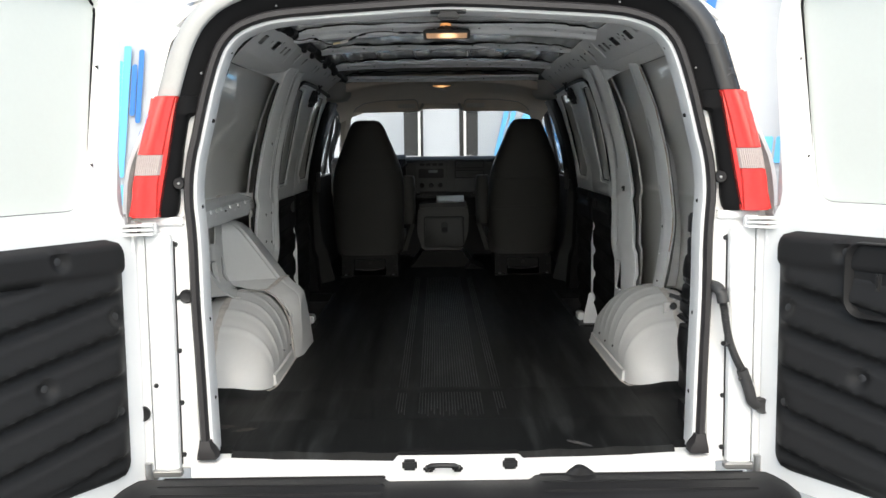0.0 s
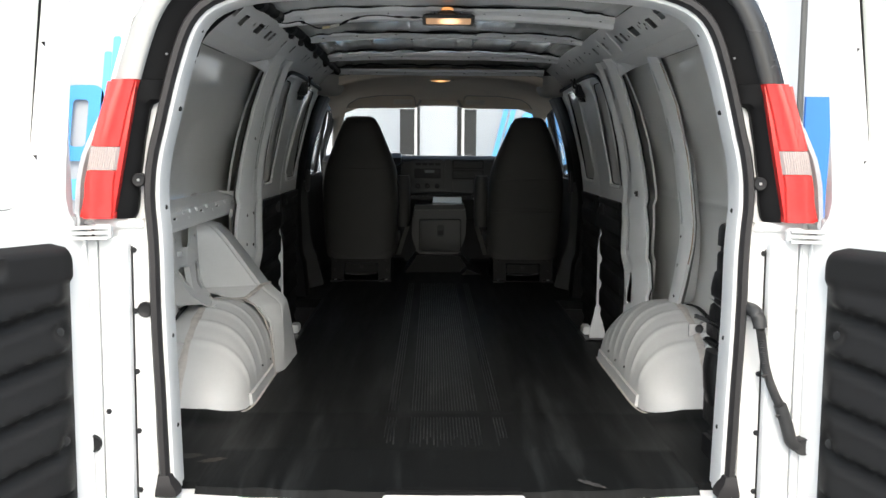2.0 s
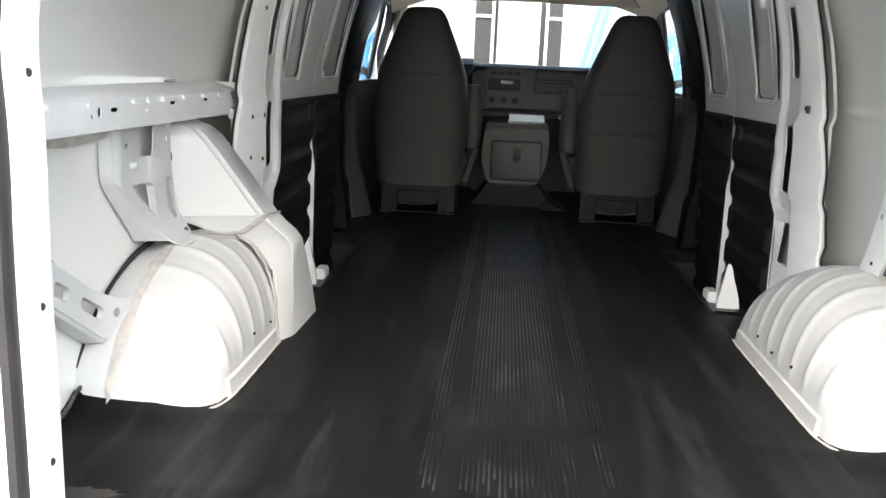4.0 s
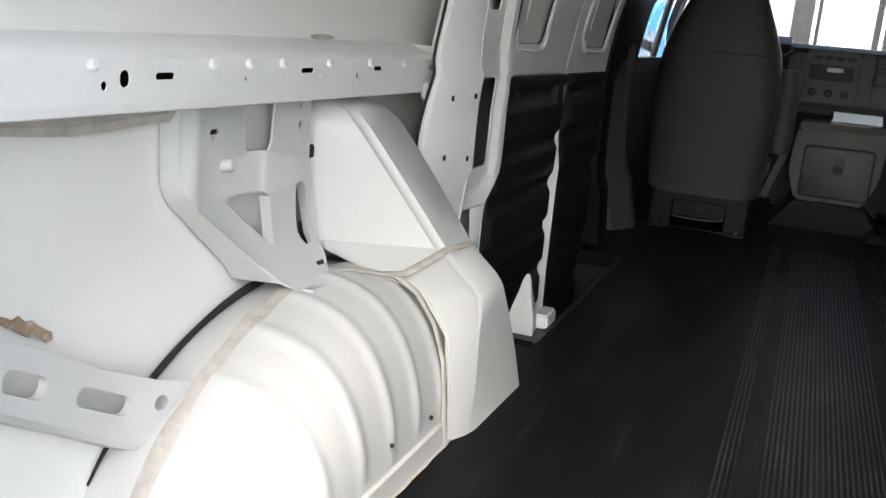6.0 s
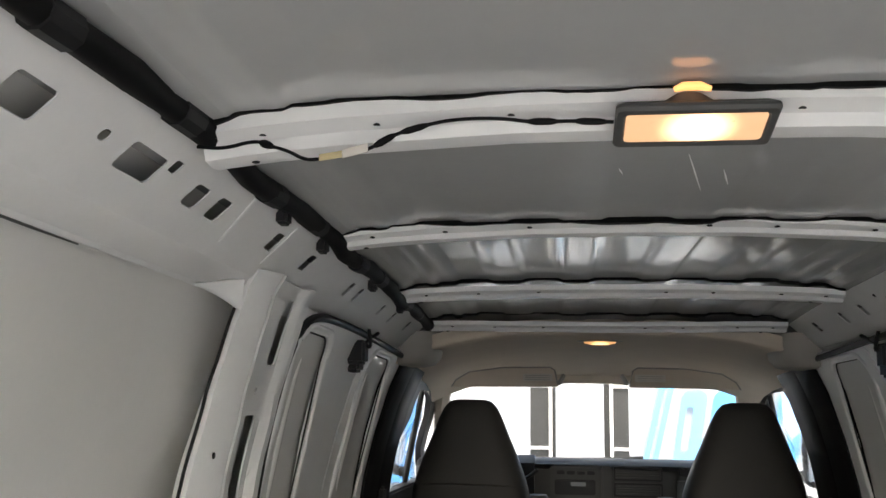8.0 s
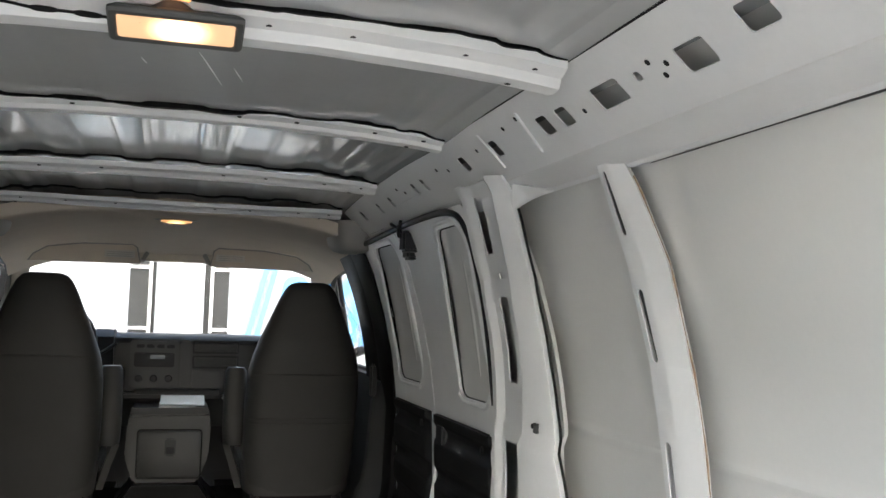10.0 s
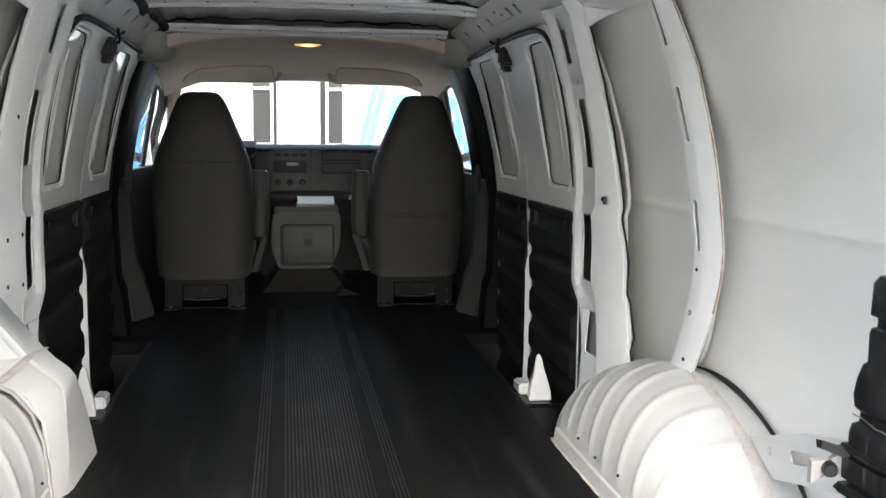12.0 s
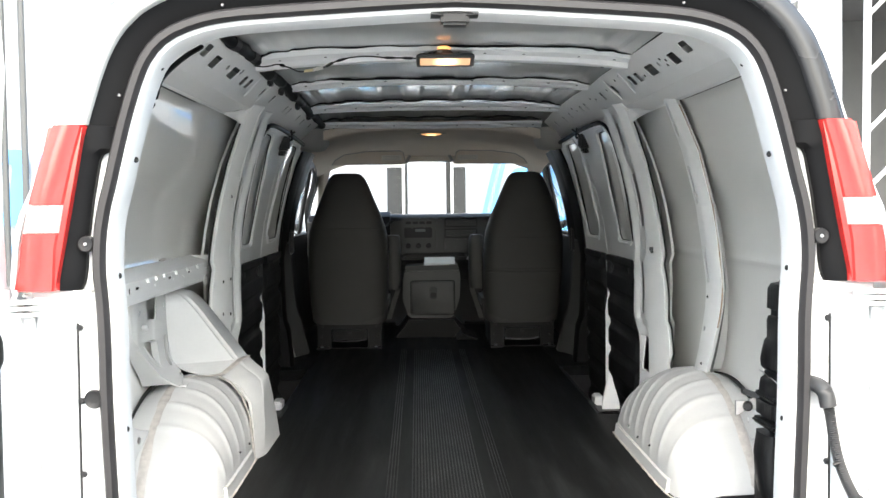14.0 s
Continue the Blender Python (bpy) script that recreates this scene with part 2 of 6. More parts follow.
def disc(u, v, r, n=10):
    return [(u + r * math.cos(2 * math.pi * k / n), v + r * math.sin(2 * math.pi * k / n)) for k in range(n)]


def plate(outer, holes, place, thick, cut_u=(), cut_v=()):
    """A sheet with holes, laid out flat in (u, v), cut across so that it can bend, and set in space by place(u, v)."""
    from mathutils.geometry import tessellate_polygon
    loops = [[Vector((u, v, 0)) for u, v in o] for o in (outer, *holes)]
    flat = [p for lo in loops for p in lo]
    bm = bmesh.new()
    vs = [bm.verts.new(p) for p in flat]
    for tri in tessellate_polygon(loops):
        try:
            bm.faces.new([vs[i] for i in tri])
        except ValueError:
            pass
    for axis, cuts in ((0, cut_u), (1, cut_v)):
        for c in cuts:
            co, no = [0, 0, 0], [0, 0, 0]
            co[axis], no[axis] = c, 1
            bmesh.ops.bisect_plane(bm, geom=bm.verts[:] + bm.edges[:] + bm.faces[:], plane_co=co, plane_no=no)
    bmesh.ops.recalc_face_normals(bm, faces=bm.faces)
    for v in bm.verts:
        v.co = place(v.co.x, v.co.y)
    if thick:
        bm.normal_update()
        bmesh.ops.solidify(bm, geom=bm.faces[:], thickness=thick)
    return bm


def line(table):
    """A smooth function through the pairs of table."""
    xs, ys = [a for a, _ in table], [b for _, b in table]
    return lambda v: float(np.interp(v, xs, ys))


def spans(a, b, step):
    n = max(1, round((b - a) / step))
    return [a + (b - a) * k / n for k in range(1, n)]


F = 0.70  # the load floor's height
SIDES = (("left", -1), ("right", 1))
skin_x = line([(0.55, 0.955), (0.66, 0.955), (0.80, 0.975), (1.05, 0.985), (1.3, 0.975), (1.4, 0.965), (1.5, 0.955), (1.56, 0.942), (1.63, 0.910), (1.70, 0.8735), (1.93, 0.800), (1.98, 0.735), (2.03, 0.65)])
post_x = line([(0.40, 0.79), (0.70, 0.80), (1.0, 0.825), (1.27, 0.832), (1.4, 0.825), (1.5, 0.81), (1.6, 0.79), (1.74, 0.75), (1.85, 0.705), (1.92, 0.67), (2.0, 0.60)])
door_x = line([(0.40, 0.85), (0.70, 0.86), (1.0, 0.86), (1.36, 0.845), (1.5, 0.825), (1.65, 0.79), (1.8, 0.745), (1.9, 0.70), (1.95, 0.67)])
roof_z = line([(0.0, 2.074), (0.2, 2.072), (0.4, 2.067), (0.46, 2.063), (0.468, 2.058), (0.53, 2.052), (0.538, 2.046), (0.60, 2.038), (0.66, 2.015)])
bow_z = line([(0.0, 2.030), (0.2, 2.028), (0.4, 2.018), (0.5, 2.010), (0.58, 2.0), (0.65, 1.98)])

def fine(table, step=0.03):
    """Heights between the ends of a table, close enough for a curved side."""
    n = max(1, round((table[1] - table[0]) / step))
    return [table[0] + (table[1] - table[0]) * k / n for k in range(n + 1)]


def offset(pts, d):
    """A line in the rear plane moved outward by d."""
    out = []
    for i, (x, z) in enumerate(pts):
        a, b = pts[max(i - 1, 0)], pts[min(i + 1, len(pts) - 1)]
        dx, dz = b[0] - a[0], b[1] - a[1]
        n = math.hypot(dx, dz)
        out.append((x + d * dz / n, z - d * dx / n))
    return out


def band(line_a, ya, line_b, yb, back):
    """A strip between two lines of the rear plane, with its edges turned in to the depth back."""
    return loft([[(a[0], ya, a[1]), (b[0], yb, b[1]), (b[0], back, b[1]), (a[0], back, a[1])] for a, b in zip(line_a, line_b)])


def ellipse_ring(cx, cy, z, w, d, n=20, power=3.0, lean=0.0):
    out = []
    for k in range(n):
        a = 2 * math.pi * k / n
        c, s_ = math.cos(a), math.sin(a)
        out.append((cx + w * math.copysign(abs(c) ** (2 / power), c), cy + d * math.copysign(abs(s_) ** (2 / power), s_) + lean, z))
    return out


def studs(points, r, normal, h=0.003, n=8, bm=None):
    """Small round heads or plugs at points."""
    bm = bm or bmesh.new()
    nv = Vector(normal).normalized()
    for p in points:
        p = Vector(p)
        tube([p - nv * 0.001, p + nv * h * 0.7, p + nv * h], [r, r, r * 0.7], n, bm=bm)
    return bm


# ---- the yard ----
solo("ground", boxed(-80, 80, -80, 80, -0.2, 0.0), GROUND, "pale dusty concrete yard under the van", "ground", kind="structure")

# ---- floor ----
floor = thing("floor", "black rubber mat with worn ribbed bands and painted sheen", "floor", kind="structure")
WELL0, WELL1, WELLX = 1.89, 3.05, 0.67


def mat_z(x):
    """Low swells of the floor pan under the mat."""
    ax = abs(x)
    return F + 0.004 * max(0.0, math.cos((ax - 0.30) / 0.045 * math.pi / 2)) * (abs(ax - 0.30) < 0.045) + 0.004 * max(0.0, math.cos((ax - 0.50) / 0.045 * math.pi / 2)) * (abs(ax - 0.50) < 0.045)


mat_edge = line([(0.06, F + 0.003), (0.30, F + 0.004), (0.50, F + 0.010), (0.59, F + 0.018), (0.65, F + 0.046), (0.74, F + 0.048), (0.80, F + 0.01), (2.0, F + 0.004)])
xs = list(np.linspace(-WELLX, WELLX, 91))
ys = [-0.02, -0.008, 0.1, 0.27, 0.30, 0.33, 0.36, 0.5, 0.66, 0.69, 0.72, 0.75, 1.0, 1.5, 1.9, 2.4, 3.0, 3.6, 4.2, 4.9]
drop = {-0.02: -0.02, -0.008: -0.004}
rng = random.Random(4)
wob = {y: (0.0035 if y in (0.30, 0.33) else 0.0025 if y in (0.69, 0.72) else 0.0) for y in ys}
bm = loft([[(x, y + (0.045 * (abs(x) / 0.67) ** 2 if y <= 0 else 0), mat_z(x) + drop.get(y, 0) + wob[y]) for x in xs] + [(WELLX, y, F - 0.05), (-WELLX, y, F - 0.05)] for y in ys])
part("mat", bm, RUBBER, floor)
for s in (-1, 1):
    # the mat beside the wheel housings, its edge turned up against the steel side and the housing's end
    rows = []
    for k in range(41):
        y = 0.06 + 0.0457 * k
        e = mat_edge(y) + rng.uniform(-0.002, 0.003)
        lift = max(0.0, e - F - 0.012)
        rows.append([(s * x, y, z) for x, z in ((WELLX, F - 0.05), (WELLX, F + 0.0004), (0.72, F + 0.40 * lift), (0.79, F + 0.85 * lift), (0.91, F + lift + 0.001), (0.945, F + lift + 0.3 * (e - F - lift)), (0.957, e), (0.966, e), (0.966, F - 0.05))])
    part("mat_flap", loft(rows), RUBBER, floor)
    part("mat_flap", boxed(s * WELLX, s * 0.93, WELL1, 4.9, F - 0.05, F, 0.004), RUBBER, floor)
    # step well at the side doors
    bm = boxed(s * WELLX, s * 0.93, WELL0 - 0.02, WELL1 + 0.02, 0.42, 0.44)
    box(bm, s * (WELLX - 0.004), s * (WELLX + 0.012), WELL0, WELL1, 0.44, F + 0.006, 0.004)
    box(bm, s * (WELLX + 0.012), s * 0.93, WELL0 - 0.02, WELL0 - 0.004, 0.44, F - 0.05)
    box(bm, s * (WELLX + 0.012), s * 0.93, WELL1, WELL1 + 0.02, 0.44, F - 0.052)
    part("step_well", bm, BLACK, floor)
# raised ribs of the mat in three bands
bm = bmesh.new()
for x0, x1 in ((-0.195, -0.155), (-0.115, 0.115), (0.155, 0.195)):
    n = round((x1 - x0) / 0.0105)
    for k in range(n):
        x = x0 + (k + 0.5) * (x1 - x0) / n
        loft([[(x - 0.0032, y, F - 0.001), (x - 0.0012, y, F + 0.0007), (x + 0.0012, y, F + 0.0007), (x + 0.0032, y, F - 0.001)] for y in (0.40 + rng.uniform(-0.05, 0.05), 3.72 + rng.uniform(-0.02, 0.02))], bm=bm)
tagged(part("mat_ribs", bm, RIBS, floor, "worn grey-black rubber ribs with painted sheen"), kind="stuff")


def blot(cx, cy, rx, ry, z, seed, turn=0.0, n=26):
    r = random.Random(seed)
    pts = []
    for k in range(n):
        a = 2 * math.pi * k / n
        q = 0.75 + 0.2 * math.sin(3 * a + seed) * math.sin(5 * a) + r.uniform(-0.12, 0.12)
        u, v = rx * q * math.cos(a), ry * q * math.sin(a)
        pts.append((cx + u * math.cos(turn) - v * math.sin(turn), cy + u * math.sin(turn) + v * math.cos(turn)))
    return plate(pts, [], lambda x, y: Vector((x, y, z)), 0.0006)


part("scuff", blot(-0.79, 0.27, 0.10, 0.035, F + 0.0004, 5, 0.1, 70), SCUFF, floor, "pale brown worn patch of the mat")
part("scuff", blot(-0.67, 0.235, 0.045, 0.022, F + 0.0004, 8, 0.3, 60), SCUFF, floor, "pale brown worn patch of the mat")
part("scuff", blot(0.385, 0.045, 0.055, 0.016, F + 0.0022, 6, -0.75, 60), SCUFFGREY, floor, "grey smear on the mat")

# ---- sides of the load space ----
walls = {}
ZS = fine((0.60, 2.02), 0.035)
RAIL_A, RAIL_B = Vector((0.578, 2.04)), Vector((0.69, 1.939))
RAIL_W = (RAIL_B - RAIL_A).length


RIB_YS = (0.83, 0.935, 1.04, 1.145, 1.25, 1.355, 1.45, 1.53)


def ease(v, a, b):
    v = min(1.0, max(0.0, (v - a) / (b - a)))
    return v * v * (3 - 2 * v)


def arch(y):
    """Height of a wheel housing over the floor, and its reach inboard from the skin."""
    v = abs((y - 1.172) / 0.527)
    return (0.0, 0.0) if v >= 1 else (0.315 * (1 - v * v) ** 0.62, 0.312 * (1 - v ** 10) ** 0.3)


def on_house(y, u):
    """Distance from the middle and height of the housing at the share u of its reach, with its pressed ribs."""
    h, w = arch(y)
    x = 0.98 - w * u
    z = F - 0.005 + h * (max(0.0, 1 - u ** 4) ** 0.45 - 0.10 * max(0.0, (x - 0.885) / 0.095))
    rise = 0.0060 * sum(math.exp(-((y - c) / 0.0155) ** 2) for c in RIB_YS) * ease(u, 0.22, 0.40) * ease(z, F + 0.05, F + 0.10)
    return x - rise * u ** 3, z + rise * (1 - u ** 3)


def on_arch(y, x):
    w = arch(y)[1]
    return on_house(y, min(1.0, max(0.0, (0.98 - x) / w)) if w else 1.0)[1]


for side, s in SIDES:
    wall = thing("wall_" + side, "white painted steel side of the load space", "wall", kind="structure")
    walls[side] = wall
    ys = [0.06] + [0.15 * k for k in range(1, 14)]

    def skin(y, z):
        crease = 0.006 * math.exp(-((z - 1.395 - 0.004 * math.sin(3 * y)) / 0.012) ** 2)
        wave = 0.003 * math.sin(2.3 * y + 4 * z + s) + 0.002 * math.sin(6 * y - 3 * z)
        return s * (skin_x(z) - crease + wave)
    zs = sorted(ZS + [1.375, 1.385, 1.395, 1.405, 1.415])
    rows = [[(skin(y, z), y, z) for y in ys] for z in zs]
    bm = loft([r + [(x + s * 0.012, y, z) for x, y, z in r[::-1]] for r in rows])
    part("side_sheet", bm, SKIN, wall)

    # post behind the side doors: broad inner face, then a stepped jamb with slots
    back_y = line([(0.6, 1.42), (0.96, 1.43), (1.01, 1.475), (1.10, 1.515), (1.22, 1.52), (1.30, 1.555), (1.38, 1.595), (1.56, 1.60), (1.70, 1.59), (1.81, 1.56), (1.89, 1.525), (1.95, 1.485)])
    rear_y = lambda z, back_y=back_y, s=s: back_y(z) - (0.03 if s < 0 else 0.0)
    ridge_y = line([(0.6, 1.63), (0.92, 1.66), (1.05, 1.705), (1.08, 1.715), (1.13, 1.732), (1.35, 1.75), (1.45, 1.718), (1.555, 1.69), (1.68, 1.668), (1.78, 1.63), (1.87, 1.585), (1.95, 1.53)])
    inner = lambda z: post_x(z) - (0.012 if 1.12 < z < 1.36 else 0.0)
    prof = fine((0.62, 1.95), 0.03)
    lean_ = lambda z: 0.028 if z > 1.0 else 0.012
    bm = loft([[(s * (inner(z) + lean_(z) + 0.026), rear_y(z) + 0.030, z), (s * (inner(z) + lean_(z) + 0.010), rear_y(z) + 0.004, z), (s * (inner(z) + lean_(z)), rear_y(z), z), (s * (inner(z) + lean_(z) * 0.9 - 0.003), rear_y(z) + 0.010, z), (s * (inner(z) + 0.002), ridge_y(z) - 0.022, z), (s * inner(z), ridge_y(z) - 0.012, z), (s * (inner(z) + 0.008), ridge_y(z), z), (s * (inner(z) + 0.06), ridge_y(z) + 0.008, z), (s * (inner(z) + 0.06), ridge_y(z) + 0.004, z), (s * (inner(z) + 0.012), ridge_y(z) - 0.008, z), (s * (inner(z) + lean_(z) + 0.008), rear_y(z) + 0.014, z)] for z in prof])
    post = part("door_post", bm, INNER, wall)
    # the post flows into the rail edge in a rounded gusset
    low, tip, far = Vector((s * (inner(1.88) + lean_(1.88)), rear_y(1.88), 1.88)), Vector((s * 0.703, rear_y(1.93), 1.934)), Vector((s * 0.777, rear_y(1.92) - 0.07, 1.9165))
    rows = []
    for k in range(21):
        q = k / 20
        mid_ = Vector((s * 0.752, rear_y(1.90) + 0.004, 1.908))
        arc_ = low * (1 - q) ** 2 + mid_ * 2 * q * (1 - q) + far * q * q
        edge_ = low.lerp(tip, 2 * q) if q < 0.5 else tip.lerp(far, 2 * q - 1)
        rows.append([tuple(edge_), tuple(edge_.lerp(arc_, 0.7)), tuple(arc_), tuple(arc_ + Vector((s * 0.010, 0.006, 0.004))), tuple(arc_ + Vector((s * 0.010, 0.012, 0.008))), tuple(edge_ + Vector((s * 0.006, 0.010, 0.006)))])
    part("gusset", loft(rows), INNER, wall, smooth=70)
    # dark strip painted where the hollow behind the post lies in shade
    part("post_gap_shade", loft([[(s * (inner(z) + lean_(z) + 0.010), rear_y(z) + 0.012, z), (s * (inner(z) + lean_(z) + 0.024), rear_y(z) + 0.016, z), (s * (inner(z) + lean_(z) + 0.024), rear_y(z) + 0.028, z), (s * (inner(z) + lean_(z) + 0.012), rear_y(z) + 0.024, z)] for z in prof if z < 1.93]), GAPDARK, wall, "dark strip painted as shade between post and side sheet")
    jamb_w = line([(0.90, 0.15), (1.05, 0.17), (1.09, 0.24), (1.34, 0.24), (1.40, 0.225), (1.67, 0.225), (1.85, 0.235), (1.95, 0.22)])
    jamb_in = lambda w, u: 0.017 * ease(u, 0.005, 0.017) * (1 - ease(u, w - 0.05, w - 0.03))
    outer = [(0.0, z) for z in prof] + [(jamb_w(z), z) for z in prof[::-1]]
    holes = [rounded(0.122, 0.178, 1.800, 1.926, 0.010), rounded(0.075, 0.140, 1.487, 1.697, 0.012), rounded(0.035, 0.175, 1.125, 1.335, 0.014), rounded(0.020, 0.12, 0.905, 1.035, 0.014), rounded(0.100, 0.114, 1.740, 1.753, 0.003)]
    bm = plate(outer, holes, lambda u, v: Vector((s * (post_x(v) + 0.003 + jamb_in(jamb_w(v), u)), ridge_y(v) - 0.002 + u, v)), 0.004, cut_u=(0.006, 0.016, 0.03, 0.06, 0.145, 0.175, 0.185, 0.195, 0.205, 0.215), cut_v=fine((0.65, 1.93), 0.06))
    part("jamb", bm, INNER, wall)
    part("jamb_back", loft([[(s * (inner(z) + 0.095), 1.70, z), (s * (inner(z) + 0.095), 2.0, z), (s * (inner(z) + 0.105), 2.0, z), (s * (inner(z) + 0.105), 1.70, z)] for z in prof]), SKIN, wall)
    pts = [(s * (inner(z) - 0.001), y, z) for y, z in (((1.56, 1.30), (1.70, 1.30), (1.54, 1.18), (1.68, 1.165), (1.58, 1.62)) if s < 0 else ((1.66, 1.40),))]
    part("bolt_holes", studs(pts, 0.006, (-s, 0, 0), 0.002), DARK, post)
    if s > 0:
        for k in range(3):
            part("stamp_bar", boxed(inner(1.40) - 0.0005, inner(1.40) + 0.006, 1.636 + 0.008 * k, 1.640 + 0.008 * k, 1.385, 1.408 - 0.006 * (k % 2)), GREY, post)

    # perforated rail under the roof
    def on_rail(y, w):
        p = RAIL_A.lerp(RAIL_B, w / RAIL_W)
        return Vector((s * p.x, y, p.y))
    holes = [rounded(a, b, c, d, 0.007) for a, b, c, d in (
        (0.46, 0.52, 0.05, 0.09), (0.60, 0.67, 0.062, 0.104), (0.77, 0.79, 0.066, 0.082), (0.835, 0.925, 0.058, 0.10), (1.03, 1.075, 0.06, 0.098), (1.115, 1.16, 0.058, 0.098),
        (1.385, 1.425, 0.055, 0.094), (1.605, 1.645, 0.055, 0.094), (1.98, 2.01, 0.056, 0.096), (2.08, 2.11, 0.055, 0.096), (2.39, 2.42, 0.058, 0.096), (2.57, 2.60, 0.058, 0.10), (2.84, 2.875, 0.058, 0.096))]
    if s < 0:
        holes.append(rounded(0.938, 0.96, 0.05, 0.07, 0.004))
    bm = plate([(0.08, 0.0), (3.08, 0.0), (3.08, RAIL_W), (0.08, RAIL_W)], holes, on_rail, 0.002, cut_u=spans(0.08, 3.08, 0.2))
    rail = part("roof_rail", bm, INNER, wall)
    bm = loft([[(s * 0.69, y, 1.9385), (s * 0.70, y, 1.934), (s * 0.735, y, 1.9315), (s * 0.752, y, 1.924), (s * 0.770, y, 1.922), (s * 0.776, y, 1.916), (s * 0.780, y, 1.917), (s * 0.774, y, 1.927), (s * 0.754, y, 1.930), (s * 0.735, y, 1.937), (s * 0.70, y, 1.9395)] for y in (0.08, 0.6, 1.1, 1.40, 1.57)])
    part("rail_lip", bm, INNER, wall)
    # grey tube drawn as the thin shadow line below the lip
    part("edge_shade_line", tube([(s * (0.781 + 0.0008 * math.sin(9 * y)), y, 1.9148) for y in (0.10, 0.3, 0.5, 0.7, 0.9, 1.02)], [w * (1.0 if s > 0 else 1.5) for w in (0.0016, 0.0012, 0.0016, 0.001, 0.0013, 0.0008)], 6), GREY, wall, "thin grey line painted as shade under the rail edge")
    bm = loft([[(s * 0.69, y, 1.9385), (s * 0.705, y, 1.928), (s * (0.73 - 0.01 * k), y, 1.905 - 0.004 * k), (s * 0.75, y, 1.915), (s * 0.70, y, 1.936)] for k, y in enumerate((1.60, 1.75, 3.08))])
    part("rail_lip", bm, INNER, wall)
    part("rail_back", loft([[(s * 0.66, y, 2.07), (s * 0.80, y, 1.965), (s * 0.81, y, 1.975), (s * 0.67, y, 2.08)] for y in (0.08, 3.1)]), SKIN, wall)
    marks = [(y, w) for y, w in ((0.70, 0.075), (0.735, 0.062), (0.72, 0.09), (0.98, 0.085), (1.22, 0.04), (1.30, 0.045), (1.50, 0.06), (1.75, 0.07), (1.82, 0.055), (2.2, 0.07), (2.25, 0.05))]
    part("bolt_holes", studs([on_rail(y, w) for y, w in marks], 0.005, (-s * 0.67, 0, -0.74), 0.0015), DARK, rail)
    part("pressed_rib", tube([on_rail(1.20 + 0.03 * k, 0.03 + 0.09 * k) for k in (0, 1)], 0.005, 6), INNER, rail)
    part("pressed_rib", tube([on_rail(1.43 + 0.01 * k, 0.03 + 0.09 * k) for k in (0, 1)], 0.004, 6), INNER, rail)
    # dark tube painted as the shade in the gap over the rail
    part("drip_gap_shade", tube([(s * 0.585, y, 2.047) for y in (0.1, 1.5, 2.4)], 0.011, 6), DARK, wall)

    # wheel housing
    yy = sorted([1.172 + 0.5265 * math.sin(math.pi / 2 * k / 36) for k in range(-36, 37)] + [c + 0.005 * k for c in RIB_YS for k in range(-6, 7)])
    us = [0, 0.10, 0.2, 0.26, 0.32, 0.38, 0.45, 0.55, 0.65, 0.72, 0.79, 0.85, 0.90, 0.94, 0.97, 0.985, 0.995, 1.0]
    bm = loft([[(s * on_house(y, u)[0], y, on_house(y, u)[1]) for u in us] for y in yy], closed=False)
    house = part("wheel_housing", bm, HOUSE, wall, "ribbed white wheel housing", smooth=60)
    yy = [0.650 + (0.42 if s < 0 else 0.50) * (k / 36) ** 1.4 for k in range(37)]
    part("seam_sealer", tube([(s * 0.887, y, on_arch(y, 0.885) + 0.0005) for y in yy], [0.013 + 0.002 * math.sin(23 * y + 2 * s) + 0.0015 * math.sin(61 * y) for y in yy], 6, flat=0.16), MASTIC, house)
    # dark tapering strip along the gap to the side sheet
    yy = [0.685 + 0.63 * (k / 30) ** 1.3 for k in range(31)]
    part("gap_strip", tube([(s * 0.972, y, on_arch(y, 0.965) + 0.004) for y in yy], [0.0015 + 0.0045 * ease(y, 0.68, 0.80) * (1 - 0.5 * ease(y, 1.1, 1.31)) + 0.001 * math.sin(19 * y) for y in yy], 6), GAPDARK, house)
    # flange where the housing meets the floor
    bm = loft([[(s * (0.98 - arch(y)[1] + 0.01), y, F + 0.045), (s * (0.98 - arch(y)[1] - 0.006), y, F + 0.04), (s * (0.98 - arch(y)[1] - 0.012), y, F - 0.005), (s * (0.98 - arch(y)[1] + 0.02), y, F - 0.005)] for y in [0.80 + 0.05 * k for k in range(16)]])
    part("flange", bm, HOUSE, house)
    yy = [0.70 + 0.03 * k for k in range(30)]
    part("mastic_line", tube([(s * (0.968 - arch(y)[1]), y, F + 0.002) for y in yy], [0.003 + 0.002 * math.sin(37 * y) ** 2 for y in yy], 6, flat=0.6), MASTIC, house)
    for y, z in ((1.02, 0.79), (1.19, 0.775), (1.33, 0.78)):
        part("rivet", studs([(s * (0.978 - arch(y)[1]), y, z)], 0.004, (-s, 0, 0.2), 0.004), DARK, house)

    # doors of the side opening
    for leaf, (y0, y1, w0, w1, lean) in enumerate(((1.815, 2.585, 1.905, 2.15, (0.20, 0.30)), (2.595, 3.17, 2.675, 3.0, (0.10, 0.17)))):
        door = thing("door_%d" % (3 + leaf + (0 if s < 0 else 2)), "white inner side of a closed side door with a blanked window", "door", "side doors", "structure", at=(s * 0.86, (y0 + y1) / 2, 0.42))
        surf_ = lambda u, v: Vector((s * (door_x(v)), u, v))
